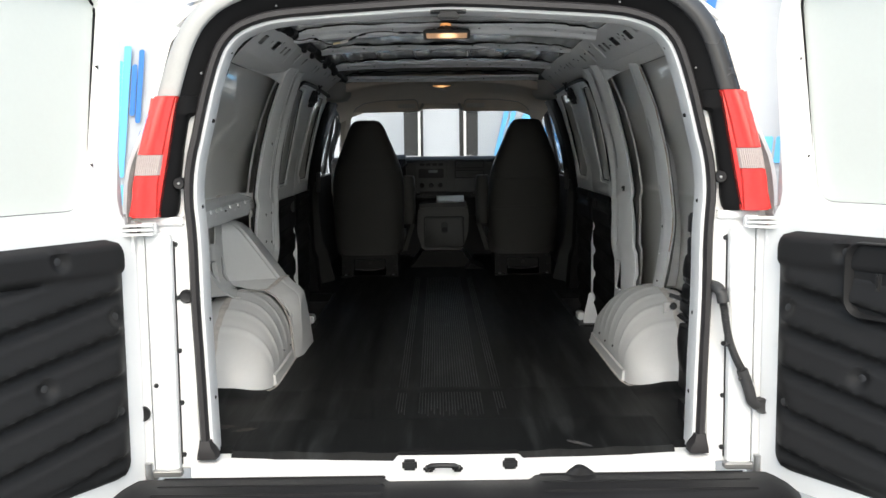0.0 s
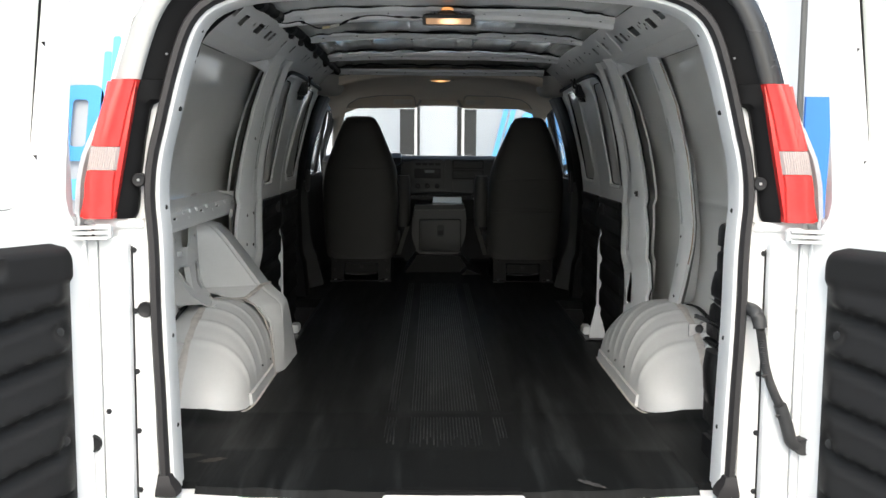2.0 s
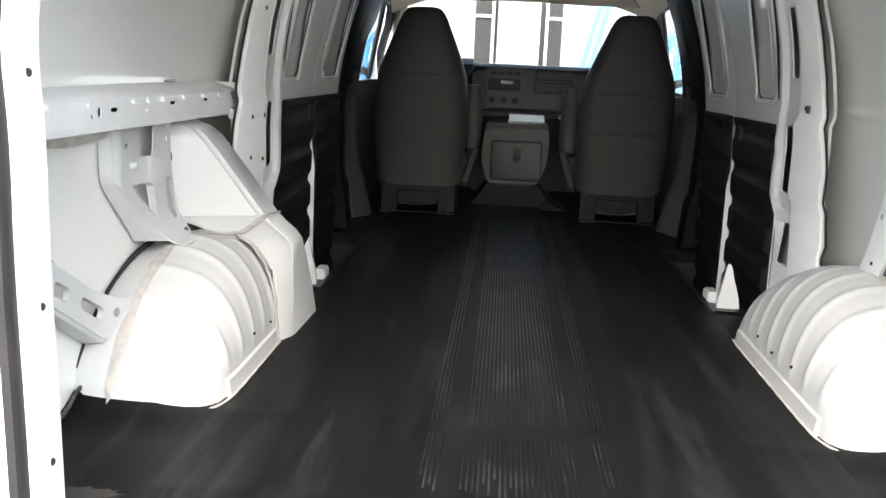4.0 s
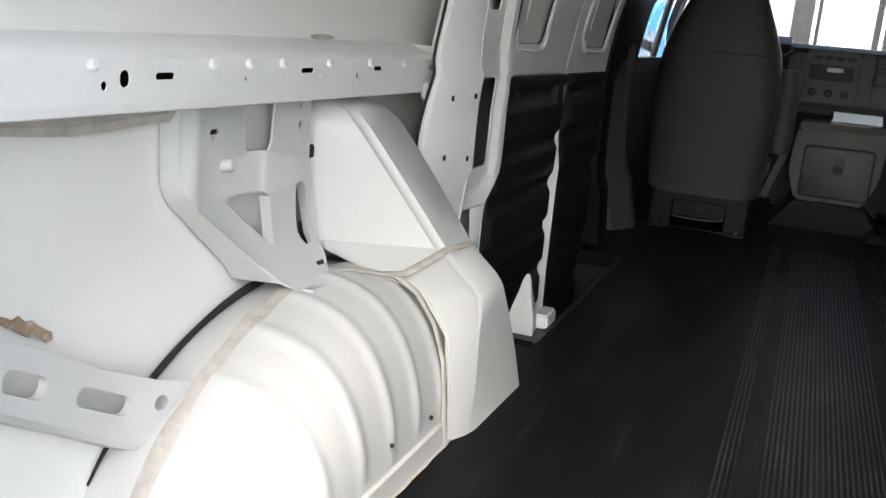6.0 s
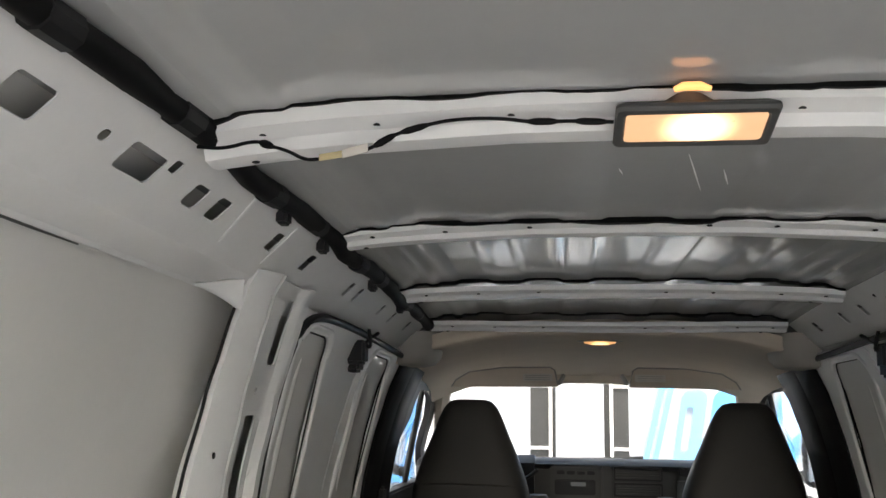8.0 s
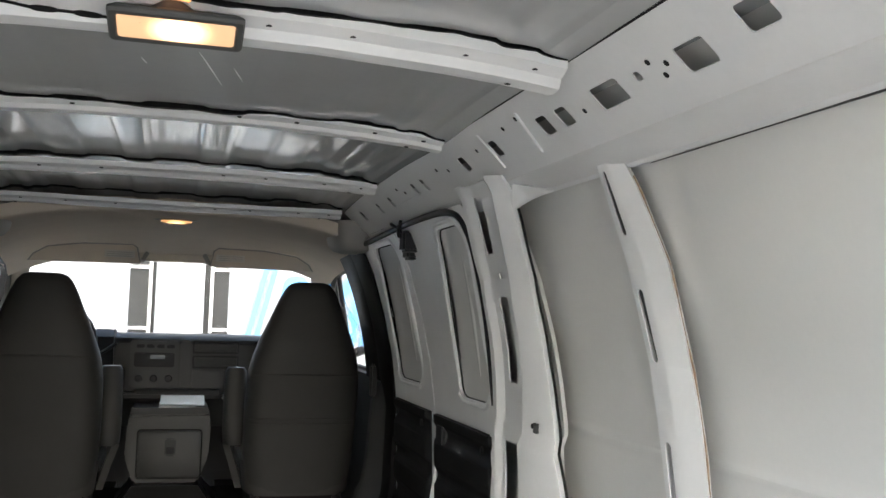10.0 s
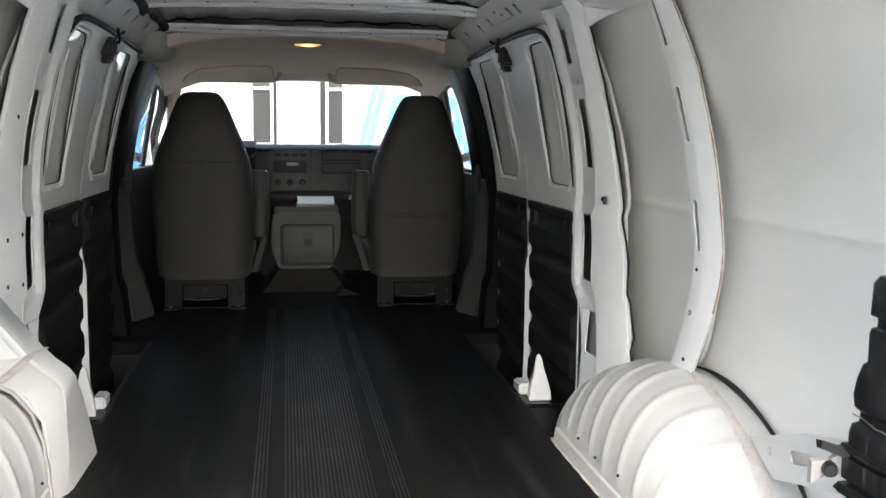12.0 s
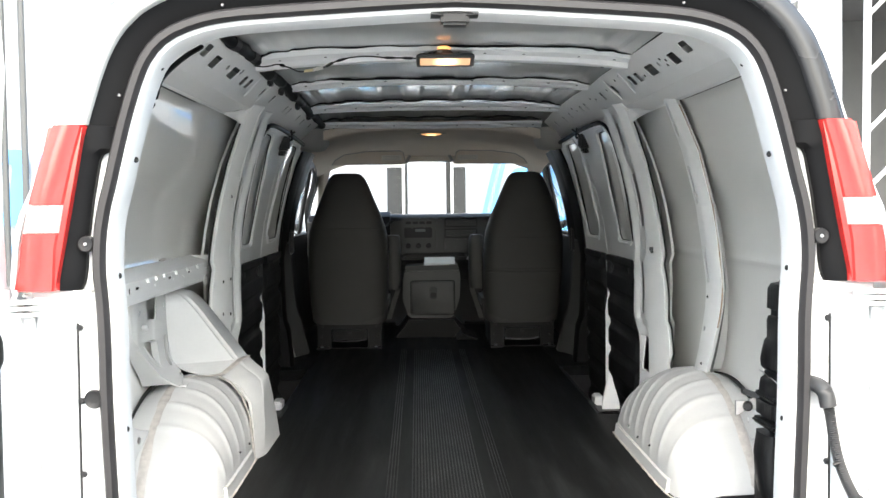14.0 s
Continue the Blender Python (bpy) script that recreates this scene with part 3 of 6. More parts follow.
        outer = [(u + (min(0.15, max(0.0, 1.90 - v) * 0.25) if leaf == 0 and u < y0 + 0.2 else 0.0), v) for u, v in (rounded(y0, y1, 0.44, 1.925, 0.05, 4) if leaf else [(y1, 0.44), (y1, 1.925), (y0, 1.925)] + [(y0, v) for v in [1.88 - 0.09 * k for k in range(16)] + [0.44]])]
        mid = (w0 + w1) / 2 + 0.05
        hole = [(u + (1.88 - v) * (lean[0] + (lean[1] - lean[0]) * (u - w0) / (w1 - w0)), v) for u, v in rounded(w0, w1, 1.415, 1.885, 0.05, 6)]
        bm = plate(outer, [hole], surf_, 0.004, cut_u=spans(y0, y1, 0.14), cut_v=fine((0.5, 1.9), 0.05))
        part("inner_panel", bm, INNER, door)
        # recessed blank of the window with a dark-lined edge and a pressed stiffener
        hole_big = [(mid + (u - mid) * 1.05, 1.645 + (v - 1.645) * 1.03) for u, v in hole]
        part("window_blank", plate(hole_big, [], lambda u, v: Vector((s * (door_x(v) + 0.012), u, v)), 0.003, cut_v=fine((1.39, 1.9), 0.05)), SKIN, door, "grey painted blanking sheet")
        # dark tube painted as the shadow line round the recess
        part("window_edge_line", tube([(s * (door_x(v) + 0.007), u, v) for u, v in hole + hole[:1]], 0.0024, 6), GAPDARK, door)
        rim = offset(hole, 0.014)
        centre_ = Vector((mid, 1.65))
        if (Vector(rim[0]) - centre_).length < (Vector(hole[0]) - centre_).length:
            rim = offset(hole, -0.014)
        part("window_frame", tube([(s * (door_x(v) + 0.002), u, v) for u, v in rim + rim[:1]], 0.013, 8, flat=0.55), INNER, door, smooth=80)
        stiff = [(w0 + 0.10 + (1.88 - z) * (lean[0] + 0.04), z) for z in (1.47, 1.52, 1.60, 1.70, 1.78, 1.83)]
        part("stiffener", tube([(s * (door_x(b) + 0.013), a, b) for a, b in stiff], [0.006, 0.013, 0.016, 0.014, 0.012, 0.005], 10, flat=0.5), SKIN, door, smooth=80)
        # ribbed lower trim
        def trim_at(v):
            k = (v - 0.50) % 0.135
            return 0.012 + (0.012 if k < 0.075 else 0.012 * max(0.0, 1 - (k - 0.075) / 0.02) if k < 0.095 else 0.012 * max(0.0, (k - 0.115) / 0.02))
        a, b = y0 + (0.15 if leaf == 0 else 0.03), y1 - 0.035
        vs = fine((0.47, 1.335), 0.0115)
        bm = loft([[(s * (door_x(z) + 0.002), a, z), (s * (door_x(z) - trim_at(z) * 0.5), a + 0.004, z), (s * (door_x(z) - trim_at(z)), a + 0.018, z), (s * (door_x(z) - trim_at(z)), b - 0.018, z), (s * (door_x(z) - trim_at(z) * 0.5), b - 0.004, z), (s * (door_x(z) + 0.002), b, z)] for z in vs])
        trim = part("lower_trim", bm, TRIM, door, "black ribbed lower trim panel")
        part("clip", studs([(s * (door_x(z) - 0.022), y, z) for y, z in ((a + 0.07, 1.29), (b - 0.07, 1.29), (b - 0.09, 0.95))], 0.012, (-s, 0, 0), 0.004, 10), BLACK, trim)
        if leaf == 0:
            part("grab_cup", boxed(s * (door_x(1.27) - 0.03), s * door_x(1.27), b - 0.14, b - 0.06, 1.245, 1.315, 0.008), BLACK, door)
    # bright door edge between the two trims, with its foot
    part("door_edge", loft([[(s * (door_x(z) - 0.0265 * w), 2.588, z), (s * (door_x(z) - 0.0265 * w), 2.591, z), (s * door_x(z), 2.594, z), (s * door_x(z), 2.585, z)] for z, w in [(z, 0.25 + 0.75 * ease(1.17 - z, 0.0, 0.14)) for z in fine((0.5, 1.17), 0.03)]]), INNER, wall, "bare white door edge")
    foot = thing("floor_bracket", "white bent steel bracket standing at the step", "bracket", "floor brackets", at=(s * 0.735, 2.0, F))
    part("cone", loft([[(s * (0.729 + 0.044 * q), 1.985 + 0.044 * p, z) for p, q in ((-w, -w), (w, -w * 0.7), (w, w), (-w, w))] for z, w in ((F + 0.006, 0.86), (F + 0.04, 0.78), (F + 0.08, 0.56), (F + 0.11, 0.36), (F + 0.142, 0.22), (F + 0.154, 0.1))]), WHITE, foot)
    part("tab", boxed(s * 0.675, s * 0.715, 2.02, 2.11, F + 0.006, F + 0.045, 0.006), WHITE, foot)
    part("base", boxed(s * 0.662, s * 0.80, 1.90, 2.14, F - 0.03, F + 0.007, 0.006), SHINY, foot, "black base plate")
    # black check arm and wiring over the side doors
    arm = thing("door_check_arm", "black door check arm with wiring under the roof rail", "door check", "door check arms", at=(s * 0.70, 2.5, 1.87))
    part("pipe", tube(smoothed([(s * (door_x(1.42) - 0.004), 1.955, 1.42), (s * (door_x(1.63) - 0.004), 1.905, 1.63), (s * (door_x(1.77) - 0.005), 1.868, 1.77), (s * (door_x(1.86) - 0.006), 1.845, 1.865), (s * 0.684, 1.885, 1.918), (s * 0.682, 2.2, 1.925), (s * 0.684, 2.6, 1.92), (s * 0.686, 3.15, 1.905)]), 0.010, 8), BLACK, arm)
    part("latch", boxed(s * 0.675, s * 0.73, 2.40, 2.46, 1.84, 1.905, 0.008), BLACK, arm)
    part("latch", boxed(s * 0.70, s * 0.74, 2.45, 2.52, 1.82, 1.865, 0.008), BLACK, arm)
    part("wire", tube(smoothed([(s * 0.66, 2.38, 1.93), (s * 0.66, 2.42, 1.88), (s * 0.69, 2.46, 1.90), (s * 0.665, 2.54, 1.935)]), 0.005, 6), BLACK, arm)

    # cab side: black seal, grey trim, front door with its window
    def cab_x(z):
        return post_x(z) + (0.015 if z > 0.9 else 0.0)
    up = line([(1.33, 0.0), (1.37, 0.12), (2.0, 0.12)])
    part("black_post_trim", loft([[(s * (cab_x(z) - 0.01), 3.17, z), (s * (cab_x(z) - 0.02), 3.20, z), (s * (cab_x(z) - 0.015), 3.29 + up(z), z), (s * (cab_x(z) + 0.02), 3.31 + up(z), z), (s * skin_x(z), 3.31 + up(z), z), (s * skin_x(z), 3.17, z)] for z in fine((0.45, 1.94), 0.05)]), SEAL, wall, "black rubber and plastic post trim")
    flare = line([(0.7, 0.058), (0.78, 0.045), (0.9, 0.030), (1.05, 0.018), (1.4, 0.0), (2.0, -0.01)])
    gy = 3.57 if s > 0 else 3.62
    part("grey_post_trim", loft([[(s * (cab_x(z) - flare(z) + 0.06), gy - 0.12, z), (s * (cab_x(z) - flare(z) + 0.004), gy, z), (s * (cab_x(z) - flare(z)), gy + 0.012, z), (s * (cab_x(z) - flare(z) + 0.004), gy + 0.10, z), (s * (cab_x(z) + 0.03), gy + 0.16, z), (s * skin_x(z), gy + 0.16, z), (s * skin_x(z), gy - 0.12, z)] for z in fine((F, 1.36), 0.04)]), GREY, wall, "grey plastic post trim")
    part("dark_post_trim", loft([[(s * (cab_x(z) - 0.005), 3.432, z), (s * (cab_x(z) - 0.010), 3.45, z), (s * (cab_x(z) - 0.005), 3.74, z), (s * (skin_x(z) - 0.03), 3.86, z), (s * skin_x(z), 3.86, z), (s * skin_x(z), 3.432, z)] for z in fine((1.375, 1.94), 0.05)]), SEAL, wall)
    part("belt_reel", boxed(s * 0.80, s * 0.83, 3.47, 3.51, 1.30, 1.44, 0.01), BLACK, wall)
    cabdoor = thing("door_%d" % (7 if s < 0 else 8), "dark plastic inner side of a closed cab door", "door", "cab doors", "structure", at=(s * 0.88, 4.2, 0.5))
    part("panel", loft([[(s * (skin_x(z) - 0.09), y, z) for y in (3.58, 5.3)] + [(s * skin_x(z), y, z) for y in (5.3, 3.58)] for z in fine((0.5, 1.37), 0.1)]), DASH, cabdoor)
    top = [(3.50, 1.37), (3.50, 1.84), (3.56, 1.885), (4.30, 1.885), (4.50, 1.84), (5.20, 1.37)]
    hole = [(3.95, 1.385), (3.95, 1.79), (3.99, 1.83), (4.28, 1.83), (4.42, 1.79), (5.02, 1.385)]
    part("window_frame", plate(top, [hole], lambda u, v: Vector((s * (skin_x(v) - 0.055), u, v)), 0.03, cut_v=fine((1.4, 1.86), 0.08)), BLACK, cabdoor)
    part("divider", tube([(s * (skin_x(1.38) - 0.05), 4.62, 1.38), (s * (skin_x(1.8) - 0.05), 4.32, 1.83)], 0.016, 6), BLACK, cabdoor)
    pane = part("pane", plate(hole, [], lambda u, v: Vector((s * (skin_x(v) - 0.045), u, v)), 0.004, cut_v=fine((1.4, 1.8), 0.1)), GLASS, cabdoor)
    pane.visible_shadow = False
    mirror = thing("door_mirror", "black plastic outside mirror on the cab door", "mirror", "door mirrors", at=(s * 1.0, 4.75, 1.40))
    part("housing", loft([ellipse_ring(s * 1.12, 4.72, z, w, 0.05, 16) for z, w in ((1.40, 0.07), (1.42, 0.10), (1.58, 0.105), (1.66, 0.10), (1.68, 0.07))]), BLACK, mirror)
    part("arm", tube([(s * 0.93, 4.78, 1.42), (s * 1.05, 4.75, 1.46)], 0.025, 8), BLACK, mirror)
    part("glass", boxed(s * 1.03, s * 1.21, 4.664, 4.672, 1.43, 1.65, 0.003), MIRROR, mirror)
    # windscreen post
    part("screen_post", tube([(s * 0.70, 4.42, 1.90), (s * 0.735, 4.60, 1.78), (s * 0.80, 5.15, 1.45)], [0.05, 0.042, 0.042], 8), LINER, wall, "beige windscreen post trim")

# outer side sheets from the side doors to the cab
for side, s in SIDES:
    zs = fine((0.40, 2.02), 0.06)
    bm = loft([[(s * (skin_x(z) + 0.012), 1.70, z), (s * (skin_x(z) + 0.012), 3.52, z), (s * (skin_x(z) + 0.02), 3.52, z), (s * (skin_x(z) + 0.02), 1.70, z)] for z in zs])
    part("outer_sheet", bm, WHITE, walls[side])
    part("upper_closure", boxed(s * 0.70, s * 0.80, 3.08, 4.45, 1.90, 2.06), LINERGREY, walls[side])

# ---- right rear rib on the wheel housing ----
wall = walls["right"]
rib_face = line([(0.95, 0.870), (1.02, 0.872), (1.14, 0.878), (1.25, 0.885), (1.32, 0.885), (1.57, 0.855), (1.75, 0.81), (1.9, 0.755), (1.96, 0.735)])
rib_deep = line([(0.95, 0.876), (1.02, 0.880), (1.14, 0.888), (1.25, 0.900), (1.32, 0.900), (1.57, 0.873), (1.75, 0.828), (1.9, 0.773), (1.96, 0.752)])
rib_rear = line([(0.99, 1.125), (1.02, 1.108), (1.08, 1.075), (1.14, 1.05), (1.20, 1.033), (1.30, 1.022), (1.43, 1.02), (1.57, 1.04), (1.75, 1.045), (1.88, 1.068), (1.95, 1.10)])
rib_front = line([(0.99, 1.238), (1.02, 1.215), (1.08, 1.185), (1.15, 1.160), (1.22, 1.142), (1.30, 1.137), (1.43, 1.142), (1.58, 1.155), (1.72, 1.16), (1.95, 1.16)])
prof = fine((0.995, 1.93), 0.03)
holes = [rounded(0.068, 0.085, 1.80, 1.915, 0.008, 4), rounded(0.069, 0.086, 1.575, 1.705, 0.008, 4), rounded(0.070, 0.087, 1.31, 1.435, 0.008, 4), disc(0.080, 1.155, 0.009)]
outer = [(0.0, z) for z in prof] + [(0.100, z) for z in prof[::-1]]
rib_in = line([(0.0, 1.0), (0.012, 0.80), (0.044, 0.10), (0.052, 0.0), (0.10, 0.0)])
def rib_at(u, v):
    return Vector((rib_face(v) + (rib_deep(v) - rib_face(v)) * rib_in(u), rib_rear(v) + (rib_front(v) - rib_rear(v)) * u / 0.10, v))
rib = part("rib", plate(outer, holes, rib_at, 0.003, cut_u=(0.012, 0.028, 0.044, 0.052), cut_v=fine((1.02, 1.92), 0.03)), INNER, wall, "white upright with long slots")
part("rib_side", loft([[tuple(rib_at(0.0, z)), tuple(rib_at(0.0, z) + Vector((0.016, 0.014, 0))), tuple(rib_at(0.0, z) + Vector((0.014, 0.018, 0))), tuple(rib_at(0.006, z) + Vector((0.004, 0, 0)))] for z in prof]), INNER, rib)
part("rib_side", loft([[tuple(rib_at(0.0995, z)), (skin_x(z) - 0.008, rib_front(z) + 0.035, z), (skin_x(z) - 0.004, rib_front(z) + 0.030, z), tuple(rib_at(0.094, z) + Vector((0.004, 0, 0)))] for z in prof]), INNER, rib)
# channel coloured dark in place of the hollow's own shade
part("rib_channel", loft([[tuple(rib_at(0.035, z) + Vector((0.006, 0, 0))), tuple(rib_at(0.045, z) + Vector((0.045, 0, 0))), tuple(rib_at(0.0995, z) + Vector((0.045, 0, 0))), tuple(rib_at(0.0995, z) + Vector((0.004, 0, 0)))] for z in prof], closed=False), SLOTSHADE, rib, "hollow painted grey for the shade in the slots")
zz = fine((1.17, 1.90), 0.03)
part("rust_line", tube([tuple(rib_at(0.0, z) + Vector((0.003, -0.003 - 0.001 * math.sin(30 * z), 0))) for z in zz], [0.0007 + (0.0016 if z < 1.3 else 0.0007 * (1 + math.sin(41 * z))) for z in zz], 6), RUST, rib)
part("bolt_holes", studs([tuple(rib_at(u, z)) for u, z in ((0.08, 1.265), (0.045, 1.035))], 0.005, (-1, -0.3, 0), 0.002), DARK, rib)
# bracket beside the jack
def tilted(cu, cv, w, h, a, r):
    c, s_ = math.cos(a), math.sin(a)
    return [(cu + u * c - v * s_, cv + u * s_ + v * c) for u, v in rounded(-w, w, -h, h, r, 4)]
bm = plate([(0.842, 0.935), (0.715, 0.884), (0.593, 0.918), (0.27, 1.005), (0.27, 1.10), (0.60, 1.018)], [tilted(0.593, 0.970, 0.05, 0.013, -0.26, 0.012), disc(0.738, 0.936, 0.010)], lambda u, v: Vector((0.85 + 0.082 * (u - 0.25), u, v)), 0.004)
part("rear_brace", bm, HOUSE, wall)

# ---- left side: belt rail, bracket, brace and filler cover ----
wall = walls["left"]
slots = [rounded(0.647, 0.666, 1.337, 1.358, 0.008), rounded(0.713, 0.752, 1.345, 1.354, 0.004), rounded(1.073, 1.115, 1.349, 1.357, 0.004), rounded(1.34, 1.376, 1.35, 1.358, 0.004), rounded(1.611, 1.642, 1.349, 1.356, 0.003), rounded(0.321, 0.363, 1.345, 1.354, 0.004)]
slots += [disc(0.621, 1.34, 0.006), disc(0.915, 1.343, 0.004), disc(1.133, 1.345, 0.004), disc(1.271, 1.344, 0.004), disc(0.238, 1.343, 0.006)]
rail = part("belt_rail", plate([(0.09, 1.323), (1.68, 1.312), (1.68, 1.371), (0.09, 1.371)], slots, lambda u, v: Vector((-0.895, u, v)), 0.003), INNER, wall, "white horizontal rail with slots and bosses")
part("ledge", loft([[(-0.895, y, 1.371), (-0.902, y, 1.379), (-0.92, y, 1.385), (-0.950, y, 1.392), (-0.968, y, 1.402), (-0.972, y, 1.394), (-0.955, y, 1.386), (-0.92, y, 1.379), (-0.900, y, 1.369)] for y in (0.09, 0.8, 1.50, 1.68)]), INNER, rail)
part("lower_lip", loft([[(-0.895, y, 1.323 - 0.008 * k), (-0.901, y, 1.313 - 0.006 * k), (-0.94, y, 1.304), (-0.976, y, 1.297), (-0.976, y, 1.292), (-0.94, y, 1.299), (-0.897, y, 1.309 - 0.006 * k)] for k, y in enumerate((0.09, 1.68))]), INNER, rail)
# dark sheet painted as the shade behind the rail's slots
part("rail_back", boxed(-0.945, -0.94, 0.1, 1.66, 1.312, 1.385), DARK, rail)
part("end_tab", boxed(-0.90, -0.884, 1.585, 1.70, 1.288, 1.322, 0.004), INNER, rail)
part("end_cap", boxed(-0.965, -0.888, 1.655, 1.682, 1.345, 1.397, 0.006), INNER, rail)
for y in (0.426, 0.599, 0.83, 0.92, 1.013, 1.163, 1.32, 1.472):
    part("boss", studs([(-0.895, y, 1.364)], 0.0075, (1, 0, 0.3), 0.007, 10), INNER, rail)
part("seam_sealer", tube([(-0.970, y, 1.288 + 0.004 * math.sin(17 * y)) for y in [0.1 + 0.06 * k for k in range(14)]], [0.012 + 0.004 * math.sin(31 * k) for k in range(14)], 6), MASTIC, wall)
part("seam_sealer", tube([(-0.962, y, 1.403) for y in [1.22 + 0.02 * k for k in range(5)]], [0.003, 0.005, 0.006, 0.005, 0.002], 6), MASTIC, wall)

outer = [(0.839, 1.322), (0.834, 1.267), (0.838, 1.195), (0.848, 1.172), (0.875, 1.148), (1.002, 1.045), (1.029, 1.014), (1.062, 0.997), (1.155, 1.0), (1.192, 1.03), (1.207, 1.06), (1.206, 1.123), (1.190, 1.19), (1.184, 1.322), (1.072, 1.322), (1.064, 1.236), (1.055, 1.222), (1.008, 1.224), (1.0, 1.235), (0.992, 1.322)]
tri = [(0.950, 1.148), (0.956, 1.156), (0.970, 1.158), (1.050, 1.154), (1.064, 1.146), (1.070, 1.076), (1.066, 1.064), (1.056, 1.064)]
slot = [(1.148, 1.146), (1.157, 1.158), (1.176, 1.158), (1.187, 1.146), (1.191, 1.072), (1.182, 1.054), (1.162, 1.050), (1.150, 1.064)]
stay_x = line([(0.95, 0.845), (1.0, 0.862), (1.05, 0.915), (1.08, 0.931), (1.15, 0.936), (1.33, 0.936)])
def bracket_at(u, v):
    """The stay: a web set back between a rolled edge and an arm that stands proud."""
    web = 0.010 * ease(u, 0.868, 0.882) * (1 - ease(u, 1.04, 1.055)) * ease(v, 1.075, 1.10)
    rolled = 0.012 * (1 - ease(u, 0.836, 0.856))
    return Vector((-stay_x(v) - web - rolled, u, v))
bracket = part("stay_bracket", plate(outer, [tri, slot, disc(1.154, 1.257, 0.008), disc(1.151, 1.291, 0.004), disc(1.171, 1.229, 0.004), rounded(0.905, 0.928, 1.256, 1.264, 0.003), rounded(0.913, 0.920, 1.247, 1.2558, 0.002), rounded(1.150, 1.18, 1.020, 1.026, 0.002)], bracket_at, 0.004, cut_u=(0.840, 0.846, 0.856, 0.868, 0.875, 0.882, 1.04, 1.048, 1.055), cut_v=(1.02, 1.04, 1.05, 1.065, 1.08, 1.10, 1.15)), HOUSE, wall, "white pressed stay with a triangular window")
edge = outer[:7]
part("turned_edge", loft([[tuple(bracket_at(u, v)), (-0.974, u - 0.008, v - 0.005), (-0.975, u - 0.005, v - 0.003), tuple(bracket_at(u, v) + Vector((-0.004, 0.003, 0.003)))] for u, v in edge]), HOUSE, bracket)
part("turned_edge", loft([[tuple(bracket_at(u, v)), tuple(bracket_at(u, v) + Vector((-0.030, 0.005, 0))), tuple(bracket_at(u, v) + Vector((-0.030, 0.002, 0))), tuple(bracket_at(u, v) + Vector((-0.002, -0.003, 0)))] for u, v in outer[9:14]]), HOUSE, bracket)
part("turned_edge", loft([[tuple(bracket_at(u, v)), tuple(bracket_at(u, v) + Vector((-0.020, 0.0, -0.002))), tuple(bracket_at(u, v) + Vector((-0.020, 0.003, 0.001))), tuple(bracket_at(u, v) + Vector((-0.002, 0.003, 0.002)))] for u, v in tri + tri[:1]]), HOUSE, bracket)
part("stud", studs([(-0.946, 0.944, 1.207)], 0.010, (1, 0, 0.2), 0.018, 10), HOUSE, bracket)
part("foot", loft([[(-0.872, u, 0.994), (-0.845, u + 0.004, 0.998), (-0.845, u + 0.004, 1.003), (-0.872, u, 1.001)] for u in (1.06, 1.10, 1.155)]), HOUSE, bracket)
part("grommet", studs([(-0.955, 1.225, 1.205), (-0.955, 1.228, 1.115), (-0.955, 1.222, 1.09)], 0.013, (1, 0, 0), 0.010, 10), BLACK, bracket)
# dark plate, not a hole, coloured as an unlit opening
part("opening", loft([[(-0.962, 1.228 + dy, z) for dy in (-0.018, 0.016)] + [(-0.958, 1.228 + dy, z) for dy in (0.016, -0.018)] for z in (1.02, 1.05, 1.075)]), DARK, bracket, "dark plate drawn as an opening behind the stay")

outer = [(0.15, 1.235), (0.32, 1.154), (0.369, 1.131), (0.501, 1.061), (0.655, 0.977), (0.755, 0.932), (0.86, 0.902), (0.835, 0.868), (0.800, 0.838), (0.769, 0.827), (0.708, 0.852), (0.612, 0.908), (0.443, 1.003), (0.372, 1.042), (0.345, 1.050), (0.309, 1.052), (0.15, 1.115)]
holes = [tilted(0.325, 1.088, 0.068, 0.019, -0.40, 0.016), tilted(0.53, 0.996, 0.036, 0.0145, -0.48, 0.012), tilted(0.663, 0.929, 0.056, 0.0135, -0.475, 0.012), disc(0.761, 0.897, 0.0115), disc(0.467, 1.036, 0.004)]
brace_x = line([(0.1, 0.936), (0.7, 0.928), (0.80, 0.905), (0.87, 0.892)])
brace = part("lower_brace", plate(outer, holes, lambda u, v: Vector((-brace_x(u), u, v)), 0.004, cut_u=(0.70, 0.75, 0.80, 0.84)), HOUSE, wall, "white diagonal brace with oval slots")
part("turned_edge", loft([[(-brace_x(u), u, v), (-brace_x(u) - 0.004, u, v - 0.010), (-0.968, u, v - 0.016), (-0.970, u, v - 0.012), (-brace_x(u) - 0.003, u, v)] for u, v in outer[:8:-1]]), HOUSE, brace)
part("pressed_tab", plate(tilted(0.467, 1.036, 0.022, 0.026, -0.45, 0.004), [disc(0.467, 1.036, 0.004)], lambda u, v: Vector((-0.927, u, v)), 0.004), HOUSE, brace)
for cu, cv, w, h in ((0.325, 1.088, 0.068, 0.019), (0.53, 0.996, 0.036, 0.0145), (0.663, 0.929, 0.056, 0.0135)):
    rim = tilted(cu, cv, w, h, -0.40 if cu < 0.4 else -0.48, 0.012)
    part("slot_rim", loft([[(-brace_x(u), u, v), (-brace_x(u) - 0.010, u, v)] for u, v in rim + rim[:1]], closed=False), HOUSE, brace)
r = random.Random(12)
